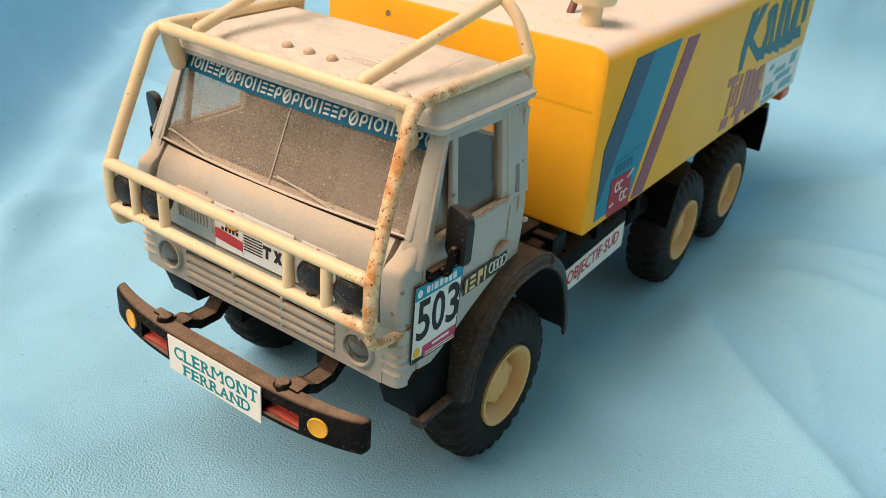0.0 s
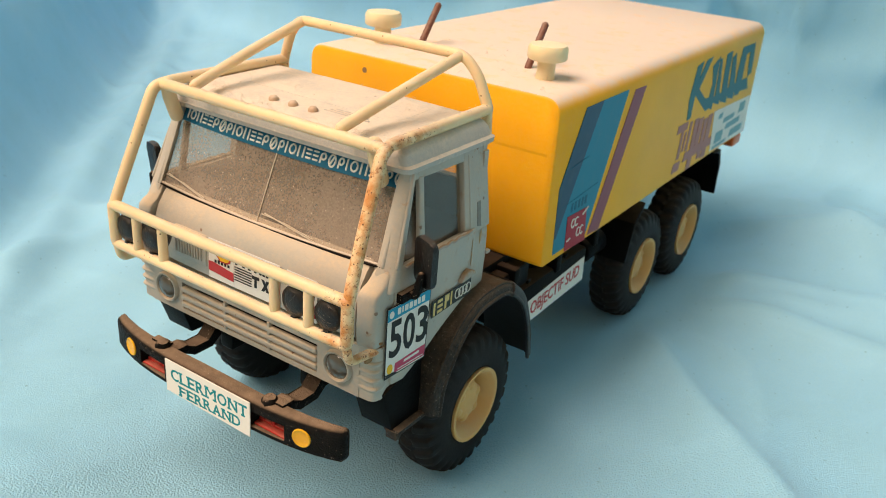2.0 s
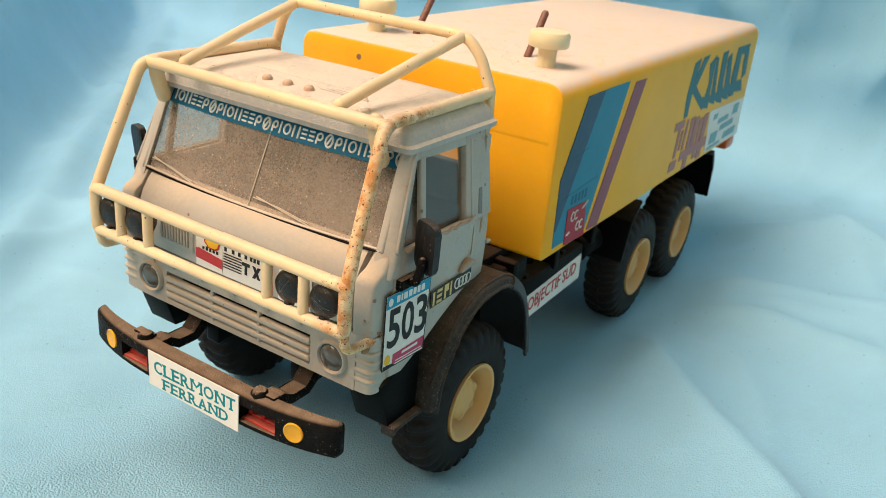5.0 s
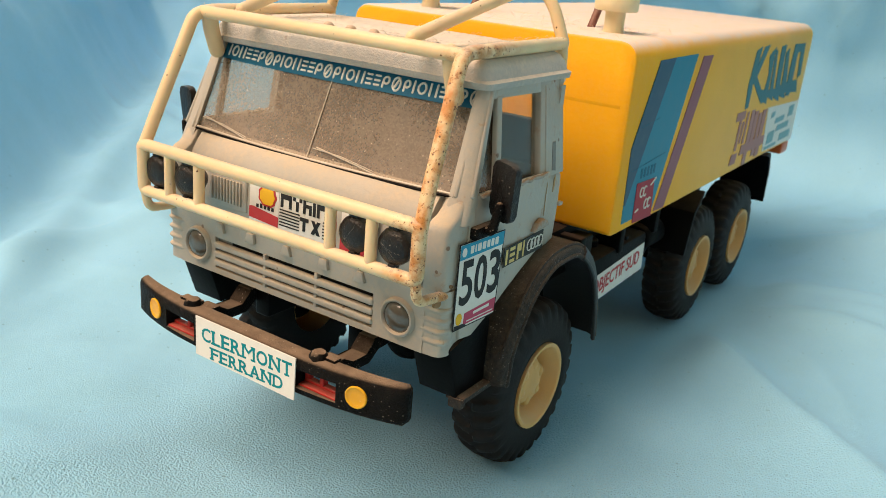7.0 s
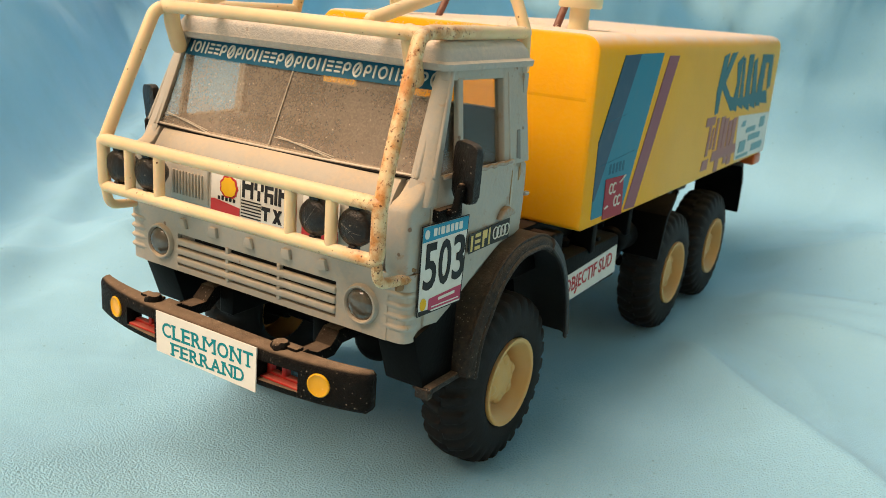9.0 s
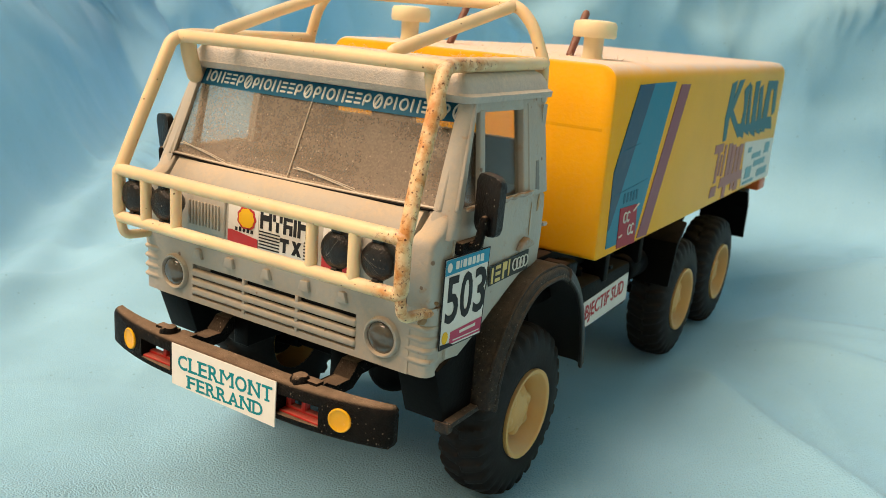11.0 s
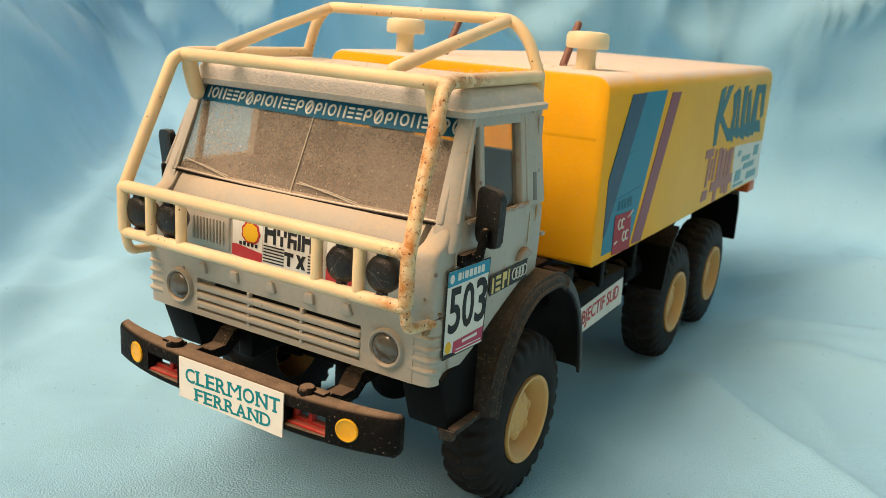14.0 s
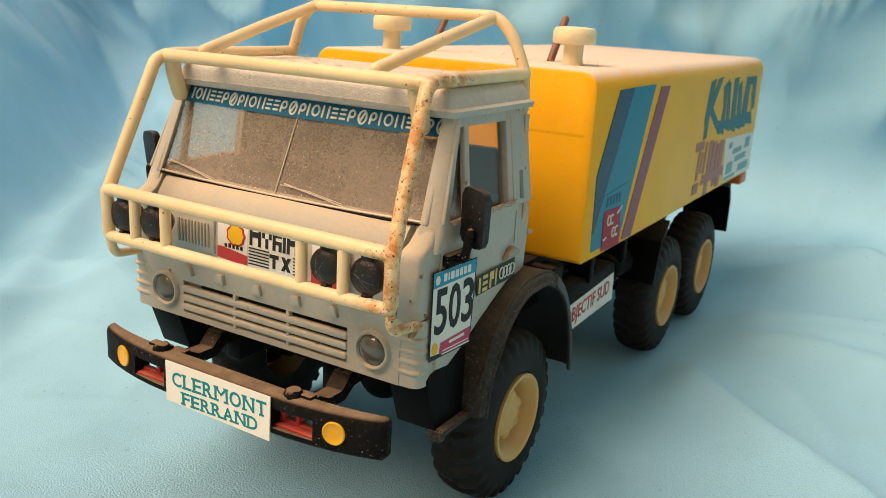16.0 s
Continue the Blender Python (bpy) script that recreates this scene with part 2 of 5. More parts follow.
RUBBER = plastic("black_rubber", (0.016, 0.016, 0.017), 0.6, dust=0.3, dust_colour=(0.11, 0.085, 0.065), film=0.08, spec=0.14)
RED = plastic("red_plastic", (0.50, 0.02, 0.015), 0.4, dust=0.3, film=0.15)
AMBER = plastic("amber_lens", (0.85, 0.44, 0.01), 0.25, film=0.06, sss=0.3)
TAIL = plastic("tail_lamp_plastic", (0.65, 0.13, 0.02), 0.35, film=0.1)
BROWN = plastic("brown_peg_plastic", (0.17, 0.055, 0.035), 0.45, dust=0.3, film=0.25)
SEATS = plastic("dark_grey_interior", (0.055, 0.055, 0.058), 0.6, dust=0.4, dust_colour=(0.16, 0.13, 0.10), film=0.15)
LINING = plastic("dark_lining", (0.095, 0.075, 0.055), 0.5, film=0.3, dust_colour=(0.2, 0.17, 0.14))
SILVER = plastic("silver_lamp_bowl", (0.16, 0.155, 0.14), 0.15, film=0.2, spec=0.9)
SEAL = plastic("pale_clear_edge", (0.58, 0.52, 0.43), 0.4, film=0.3)
GLASS_FRONT = glass("dusty_windscreen", 0.64, (0.92, 0.93, 0.92), (0.36, 0.305, 0.24))
GLASS_SIDE = glass("side_window_glass", 0.08, (0.90, 0.89, 0.86))
GLASS_LAMP = plastic("dark_lamp_glass", (0.10, 0.095, 0.08), 0.1, film=0.15, dust_colour=(0.30, 0.26, 0.2), spec=0.9, gritty=0.0)
WHITE = paper("white_sticker", (0.80, 0.79, 0.74))
PLATE = paper("white_card", (0.82, 0.81, 0.75), 0.55, 0.2)
INK = paper("black_ink", (0.02, 0.022, 0.025))
TEAL_INK = paper("teal_ink", (0.005, 0.24, 0.29), grime=0.1)
RED_INK = paper("red_ink", (0.50, 0.045, 0.05))
PINK = paper("crimson_ink", (0.50, 0.07, 0.14))
BLUE = paper("sign_blue", (0.012, 0.12, 0.22), grime=0.12)
SKYBLUE = paper("sticker_blue", (0.03, 0.30, 0.48))
NAVY = paper("stripe_navy", (0.02, 0.075, 0.14), 0.4)
TEAL = paper("stripe_teal", (0.012, 0.215, 0.335), 0.4)
FADED = paper("faded_blue_ink", (0.22, 0.42, 0.47), 0.5)
SIGN_TEAL = paper("faded_teal", (0.05, 0.18, 0.22), 0.5)
PLUM = paper("stripe_plum", (0.28, 0.075, 0.10), 0.4)
VIOLET = paper("faded_violet", (0.42, 0.19, 0.17))
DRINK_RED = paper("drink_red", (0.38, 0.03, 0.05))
GOLD = paper("gold_ink", (0.72, 0.56, 0.22))
SUN_YELLOW = paper("badge_yellow", (0.85, 0.50, 0.02))
DARKSIGN = paper("dark_sign", (0.035, 0.04, 0.04))
RUST = paper("rust_brown", (0.30, 0.19, 0.10), 0.9)
WALL = paper("beige_wall_paint", (0.48, 0.475, 0.375), 0.9, 0.1)
FLOOR = paper("wooden_floor", (0.30, 0.20, 0.12), 0.6, 0.4)
CLOTH = cloth_material()
HANDLE = plastic("grimy_handle_plastic", (0.40, 0.37, 0.33), 0.6, dust=0.9, dust_colour=(0.36, 0.23, 0.12), film=0.8, gritty=1.0)
STREAK = paper("dried_rust_streak", (0.46, 0.31, 0.16), 0.9)
LAMP_TAN = plastic("tan_roof_lamp", (0.52, 0.37, 0.25), 0.5, dust=0.5, dust_colour=(0.66, 0.56, 0.44), film=0.2)
LINE = paper("faint_print", (0.012, 0.13, 0.21), 0.5)
LINT = paper("pale_lint", (0.70, 0.64, 0.54), 0.9)
# cab grey made darker, so recesses carry their shade in the colour
GREY_DARK = plastic("grey_groove_shade", (0.20, 0.205, 0.20), 0.6, film=0.3, dust=0.5)

# ---------------------------------------------------------------- mesh helpers (millimetres)


def finish(name, bm, mat, smooth=45):
    bmesh.ops.recalc_face_normals(bm, faces=bm.faces[:])
    bmesh.ops.scale(bm, vec=(MM, MM, MM), verts=bm.verts[:])
    me = bpy.data.meshes.new(name)
    bm.to_mesh(me)
    bm.free()
    for m in mat if isinstance(mat, (list, tuple)) else (mat,):
        me.materials.append(m)
    if smooth:
        me.shade_smooth()
        me.set_sharp_from_angle(angle=radians(smooth))
    return me


def part(name, bm, mat, parent=None, label="", smooth=45):
    ob = new(name, finish(name, bm, mat, smooth))
    ob.parent = parent
    if name.endswith(("_mark", "_line")) or name == "flourish":
        tagged(ob, kind="stuff")
    return tagged(ob, label)


def box(bm, x0, x1, y0, y1, z0, z1, bevel=0.0, seg=2, turn=None):
    m = Matrix.Translation(((x0 + x1) / 2, (y0 + y1) / 2, (z0 + z1) / 2))
    if turn is not None:
        m = m @ turn
    made = bmesh.ops.create_cube(bm, size=1, matrix=m @ Matrix.Diagonal((x1 - x0, y1 - y0, z1 - z0, 1)))["verts"]
    if bevel:
        edges = {e for v in made for e in v.link_edges}
        bmesh.ops.bevel(bm, geom=list(edges), offset=bevel, segments=seg, affect="EDGES", profile=0.5)


def prism(bm, pts, lo, hi, axis="x", shift=None, bevel=0.0):
    """A polygon, in the two other axes in order, drawn out from lo to hi. shift(p) bends the points."""
    def place(p, v):
        q = {"x": (v, p[0], p[1]), "y": (p[0], v, p[1]), "z": (p[0], p[1], v)}[axis]
        return shift(q) if shift else q
    a = [bm.verts.new(place(p, lo)) for p in pts]
    b = [bm.verts.new(place(p, hi)) for p in pts]
    k = len(pts)
    faces = [bm.faces.new(a), bm.faces.new(b[::-1])]
    faces += [bm.faces.new((a[i], b[i], b[(i + 1) % k], a[(i + 1) % k])) for i in range(k)]
    if bevel:
        edges = {e for f in faces for e in f.edges}
        bmesh.ops.bevel(bm, geom=list(edges), offset=bevel, segments=2, affect="EDGES", profile=0.5)


def loft(bm, rings, cap=True):
    rows = [[bm.verts.new(p) for p in ring] for ring in rings]
    k = len(rows[0])
    for a, b in zip(rows, rows[1:]):
        for i in range(k):
            bm.faces.new((a[i], a[(i + 1) % k], b[(i + 1) % k], b[i]))
    if cap:
        bm.faces.new(rows[0][::-1])
        bm.faces.new(rows[-1])


def rounded(pts, radii, seg=5):
    """Rounds the corners of a closed polygon in the plane."""
    out = []
    k = len(pts)
    for i in range(k):
        p, a, b = Vector(pts[i]), Vector(pts[i - 1]), Vector(pts[(i + 1) % k])
        r = radii[i] if isinstance(radii, (list, tuple)) else radii
        if r <= 0:
            out.append(tuple(p))
            continue
        p0, p1 = p + (a - p).normalized() * r, p + (b - p).normalized() * r
        for j in range(seg + 1):
            t = j / seg
            out.append(tuple(p0 * (1 - t) ** 2 + p * 2 * t * (1 - t) + p1 * t * t))
    return out


def bend(pts, r, seg=6):
    """Rounds the inner corners of an open line in space."""
    pts = [Vector(p) for p in pts]
    out = [pts[0]]
    for a, p, b in zip(pts, pts[1:], pts[2:]):
        rr = min(r, (a - p).length * 0.45, (b - p).length * 0.45)
        p0, p1 = p + (a - p).normalized() * rr, p + (b - p).normalized() * rr
        for j in range(seg + 1):
            t = j / seg
            out.append(p0 * (1 - t) ** 2 + p * 2 * t * (1 - t) + p1 * t * t)
    return out + [pts[-1]]


def tube(bm, pts, r, n=12, closed=False, round_ends=True):
    pts = [Vector(p) for p in pts]
    k = len(pts)
    rings, up = [], None
    radii = [r] * k
    if round_ends and not closed:
        d0, d1 = (pts[1] - pts[0]).normalized(), (pts[-1] - pts[-2]).normalized()
        head, tail, hr, tr = [], [], [], []
        for a in (80, 50, 20):
            head.append(pts[0] - d0 * r * math.sin(radians(a)))
            hr.append(r * math.cos(radians(a)))
            tail.insert(0, pts[-1] + d1 * r * math.sin(radians(a)))
            tr.insert(0, r * math.cos(radians(a)))
        pts, radii = head + pts + tail, hr + radii + tr
        k = len(pts)
    for i in range(k):
        if closed:
            d = pts[(i + 1) % k] - pts[i - 1]
        else:
            d = pts[min(i + 1, k - 1)] - pts[max(i - 1, 0)]
        d.normalize()
        if up is None:
            up = d.orthogonal().normalized()
        up = (up - d * up.dot(d)).normalized()
        side = d.cross(up)
        rings.append([pts[i] + (up * math.cos(2 * math.pi * j / n) + side * math.sin(2 * math.pi * j / n)) * radii[i] for j in range(n)])
    if closed:
        loft(bm, rings + [rings[0]], cap=False)
    else:
        loft(bm, rings)


def lathe(bm, profile, n=40, axis="x", at=(0, 0, 0), cap=True):
    """profile: (along the axis, radius)."""
    rings = []
    for s, r in profile:
        ring = []
        for j in range(n):
            a = 2 * math.pi * j / n
            c, d = r * math.cos(a), r * math.sin(a)
            p = {"x": (s, c, d), "y": (c, s, d), "z": (c, d, s)}[axis]
            ring.append((p[0] + at[0], p[1] + at[1], p[2] + at[2]))
        rings.append(ring)
    loft(bm, rings, cap)


def lettering(name, words, mat, parent, m, w, h, depth=0.06, bold=0.0, label=""):
    """Words in the built-in font, fitted into w x h millimetres, on the plane of the pose m (its x runs along the line, its z is the normal)."""
    cu = bpy.data.curves.new(name, "FONT")
    cu.body, cu.extrude, cu.offset, cu.resolution_u = words, 0.02, bold, 3
    tmp = bpy.data.objects.new(name, cu)
    me = bpy.data.meshes.new_from_object(tmp)
    bpy.data.objects.remove(tmp)
    co = np.array([v.co for v in me.vertices])
    lo, hi = co.min(0), co.max(0)
    for v in me.vertices:
        x, y, z = v.co
        q = Vector(((x - lo[0]) / (hi[0] - lo[0]) * w, (y - lo[1]) / (hi[1] - lo[1]) * h, (z - lo[2]) / (hi[2] - lo[2]) * depth))
        v.co = (m @ q) * MM
    me.materials.append(mat)
    ob = new(name, me)
    ob.parent = parent
    return tagged(ob, label)


def flat(bm, m, pts, depth=0.12):
    """A thin sticker: a polygon on the plane of the pose m."""
    a = [bm.verts.new(m @ Vector((p[0], p[1], 0))) for p in pts]
    b = [bm.verts.new(m @ Vector((p[0], p[1], depth))) for p in pts]
    k = len(pts)
    bm.faces.new(a[::-1])
    bm.faces.new(b)
    for i in range(k):
        bm.faces.new((a[i], a[(i + 1) % k], b[(i + 1) % k], b[i]))


def quad(x0, y0, x1, y1):
    return [(x0, y0), (x1, y0), (x1, y1), (x0, y1)]


def plane(at, right, up):
    r = Vector(right).normalized()
    u = (Vector(up) - r * Vector(up).dot(r)).normalized()
    n = r.cross(u)
    return Matrix(((r.x, u.x, n.x, at[0]), (r.y, u.y, n.y, at[1]), (r.z, u.z, n.z, at[2]), (0, 0, 0, 1)))


# ---------------------------------------------------------------- the room and the cloth


def wall(name, x0, x1, y0, y1, z0, z1, mat):
    bm = bmesh.new()
    box(bm, x0 * 1000, x1 * 1000, y0 * 1000, y1 * 1000, z0 * 1000, z1 * 1000)
    return tagged(part(name, bm, mat, smooth=0), kind="structure")


tagged(wall("floor", -1.2, 1.6, -1.6, 1.1, -0.12, -0.02, FLOOR), "plain wooden floor under the cloth")
tagged(wall("wall_north", -1.2, 1.6, 1.0, 1.1, -0.02, 2.4, WALL), "plain beige wall")
tagged(wall("wall_south", -1.2, 1.6, -1.6, -1.5, -0.02, 2.4, WALL), "plain beige wall")
tagged(wall("wall_east", 1.5, 1.6, -1.5, 1.0, -0.02, 2.4, WALL), "plain beige wall")


def ceiling():
    """A flat ceiling with a skylight opening over the cloth."""
    bm = bmesh.new()
    for x0, x1, y0, y1 in ((-1.2, 1.6, -1.6, -1.35), (-1.2, 1.6, -0.1, 1.1), (-1.2, -1.05, -1.35, -0.1), (0.2, 1.6, -1.35, -0.1)):
        box(bm, x0 * 1000, x1 * 1000, y0 * 1000, y1 * 1000, 2400, 2500)
    tagged(part("ceiling", bm, WALL, smooth=0), "plain beige ceiling with a skylight opening", kind="structure")


ceiling()
tagged(wall("wall_west", -1.2, -1.1, -1.5, 1.0, -0.02, 2.4, WALL), "plain beige wall")


def lattice(u, v, seed):
    """Smooth random field between 0 and 1."""
    g = np.random.RandomState(seed).rand(64, 64)
    iu, iv = np.floor(u).astype(int), np.floor(v).astype(int)
    fu, fv = u - iu, v - iv
    fu, fv = fu * fu * (3 - 2 * fu), fv * fv * (3 - 2 * fv)
    a, b, c, d = g[iu % 64, iv % 64], g[(iu + 1) % 64, iv % 64], g[iu % 64, (iv + 1) % 64], g[(iu + 1) % 64, (iv + 1) % 64]
    return (a * (1 - fu) + b * fu) * (1 - fv) + (c * (1 - fu) + d * fu) * fv


def crease(u, v, seed, sharp=2.0):
    """Narrow ridges along the middle level of a random field."""
    return (1 - np.abs(2 * lattice(u, v, seed) - 1)) ** sharp


def ease(v, lo, hi):
    t = np.clip((v - lo) / (hi - lo), 0, 1)
    return t * t * (3 - 2 * t)


def cloth_height(x, y):
    """Height in millimetres of the cloth over the floor."""
    n1 = 6 * np.sin(x * 0.021 + 1.3) + 4 * np.sin(x * 0.043 + y * 0.01)
    back = np.maximum(y - 178 - n1 + 0.25 * np.maximum(x - 60, 0), 0)
    # foot of the side drape: a straight line running back and outwards
    d = -0.743 * x - 0.669 * y - 70 + 0.8 * np.sin((x - y) * 0.03)
    steep = np.log1p(np.exp(np.clip(d / 1.5, -40, 40))) * 1.5
    rise = 0.06 * back + 0.0008 * np.minimum(back, 80) ** 2 + 13.0 * np.log1p(np.exp(np.clip((back - 74) / 5, -40, 40))) * 5
    crest = (4.5 * np.exp(-((d + 13) / 7) ** 2) + 3.0 * np.exp(-((d + 40) / 13) ** 2)) * ease(-x, 45, 90) * ease(y, -90, -10)
    rise_left = 140 * np.tanh((1.0 + 0.9 * ease(d, 0, 30)) * steep / 140) * ease(-x, 70, 104) * ease(y, -70, 20)
    z = np.sqrt(rise ** 2 + rise_left ** 2) + crest
    # folds lying on the flat part: steep on one flank, soft on the other
    def fold(x0, y0, x1, y1, width, height, ends=30, skew=1.0):
        dx, dy = x1 - x0, y1 - y0
        length = math.hypot(dx, dy)
        s = ((x - x0) * dx + (y - y0) * dy) / length
        d = ((x - x0) * dy - (y - y0) * dx) / length + 0.5 * np.sin(s * 0.11)
        along = ease(s, -ends, ends * 0.3) * (1 - ease(s, length - ends * 0.3, length + ends))
        w = np.where(d > 0, width, width * skew)
        return height * along * np.exp(-(np.sqrt(d * d + 0.2) - 0.45) / w)
    z = z + fold(30, 107, 104, 37, 20, 5.2, 8, 0.32) + fold(-27, -60, -18, 6, 22, 4.4, 14, 1.3) + fold(-99, 18, -101, 78, 6, 4.2, 12, 2.2) + fold(-112, 60, -96, 100, 5, 2.6, 12, 1.6)
    z = z + fold(45, 205, 130, 150, 14, 5.5, 20, 0.8) + fold(42, 150, 170, 160, 9, 4.4, 14, 0.5) + fold(40, 190, 190, 195, 14, 5.5, 30, 0.6) + fold(48, 132, 130, 128, 9, 3.4, 14, 0.5)
    z = z + fold(-60, -20, 20, -70, 9, 1.6) + fold(-75, 90, -52, 30, 8, 2.0, 20, 0.6) + fold(-160, 110, -80, 95, 8, 3.0, 25, 0.6)
    # loose crumpling away from the truck
    far = ease(np.maximum(np.maximum(np.abs(x) - 36, y - 188), -y - 4), 0, 26)
    quiet = 1 - 0.55 * ease(x, 0, 40) * (1 - ease(y, 120, 160)) - 0.5 * ease(-x, 20, 60) * (1 - ease(y, 100, 160))
    z = z + 1.6 * far * quiet * (1.5 * crease(x / 46 + y / 90, y / 38 - x / 120 + 7, 3, 3.0) + 0.9 * crease(x / 24 - y / 60, y / 26 + 5, 9, 3.0) + 1.6 * lattice(x / 34, y / 30, 4))
    clear = ease(np.maximum(np.maximum(np.abs(x) - 29, y - 172), 0.5 * (13 - y)), 0, 14)
    return np.maximum(z, 0.0) * clear


def cloth():
    xs = np.unique(np.concatenate([np.linspace(-640, -320, 60), np.linspace(-320, -50, 108), np.linspace(-50, 20, 52), np.linspace(20, 125, 80), np.linspace(125, 270, 58), np.linspace(270, 900, 34)]))
    ys = np.unique(np.concatenate([np.linspace(-700, -160, 28), np.linspace(-160, -70, 37), np.linspace(-70, 10, 54), np.linspace(10, 125, 86), np.linspace(125, 240, 47), np.linspace(240, 330, 130), np.linspace(330, 700, 24)]))
    gx, gy = np.meshgrid(xs, ys)
    gz = np.minimum(cloth_height(gx, gy), 900) + 0.08
    # hanging folds and creases of the drape push it to and fro
    up = ease(gz, 22, 90)
    push = 9 * lattice(gx / 85 + gz / 300, gz / 140 + 3, 11) + 6 * lattice(gx / 40 - gz / 120, gz / 60, 12)
    push = push + 5.6 * crease(gx / 60 + gz / 90, gz / 70 - gx / 150, 15, 3.0) + 4.0 * crease(gx / 34 - gz / 50, gz / 44 + gx / 90, 17, 3.0) + 0.8 * crease(gx / 15, gz / 17, 18, 2.0)
    # the drape behind leans a little over the truck
    lean = 0.3 * np.clip(gz - 55, 0, 160) * ease(gy, 200, 250)
    k = len(xs)
    verts = (np.stack([gx + 0.5 * up * push, gy + 2.4 * up * (8 - push) - lean, gz], -1).reshape(-1, 3) * MM).tolist()
    faces = [(r * k + c, r * k + c + 1, (r + 1) * k + c + 1, (r + 1) * k + c) for r in range(len(ys) - 1) for c in range(k - 1)]
    me = bpy.data.meshes.new("backdrop_cloth")
    me.from_pydata(verts, [], faces)
    me.materials.append(CLOTH)
    me.shade_smooth()
    tagged(new("ground_cloth", me), "pale blue crumpled cloth, spread flat and draped up behind the truck", "cloth", kind="structure")


cloth()

# ---------------------------------------------------------------- the truck
truck = tagged(new("toy_truck"), "grey and yellow plastic rally toy truck, dusty, standing on blue cloth", "toy truck")


def side_x(z):
    """Half width of the cab at a height."""
    return 27.0 - 1.9 * max(0.0, z - 50) / 13


def arch_z(y):
    return float(np.interp(y, [0, 14, 18, 24, 30, 34, 38], [28.8, 28.8, 31.2, 34.6, 37.6, 38.4, 38.6]))


def cab_body():
    bm = bmesh.new()
    rings = []
    for t, w, fr in ((0, 26.3, 9.8), (0.06, 26.8, 9.3), (0.45, 27.0, 9.9), (0.8, 27.0, 11.2), (0.93, 26.9, 12.0), (1.0, 26.3, 12.8)):
        ring = rounded([(-w + 0.55, fr), (w - 0.55, fr), (w, 20), (w, 37.3), (-w, 37.3), (-w, 20)], [1.5, 1.5, 0, 1.0, 1.0, 0], 5)
        full = []
        for (x0, y0), (x1, y1) in zip(ring, ring[1:] + ring[:1]):
            steps = max(1, int(math.hypot(x1 - x0, y1 - y0) / 3))
            full += [(x0 + (x1 - x0) * i / steps, y0 + (y1 - y0) * i / steps) for i in range(steps)]
        rings.append(full)
    k = min(len(r) for r in rings)
    rings = [[r[int(i * len(r) / k)] for i in range(k)] for r in rings]
    out = []
    for (t, *_), ring in zip(((0,), (0.06,), (0.45,), (0.8,), (0.93,), (1.0,)), rings):
        out.append([(x, y, arch_z(y) + (49.9 - arch_z(y)) * t) for x, y in ring])
    loft(bm, out)
    body = part("cab_body", bm, GREY, truck, "dusty grey plastic cab", 35)
    return body


cab = cab_body()


def side_piece(name, pts, s, thick=1.3, label="", mat=None, bevel=0.2, out=0.0):
    bm = bmesh.new()
    prism(bm, pts, 0, -thick, "x", lambda q: (s * (side_x(q[2]) + out - 0.055 * max(0.0, 20 - q[1]) + q[0]), q[1], q[2]), bevel)
    return part(name, bm, mat or GREY, truck, label)


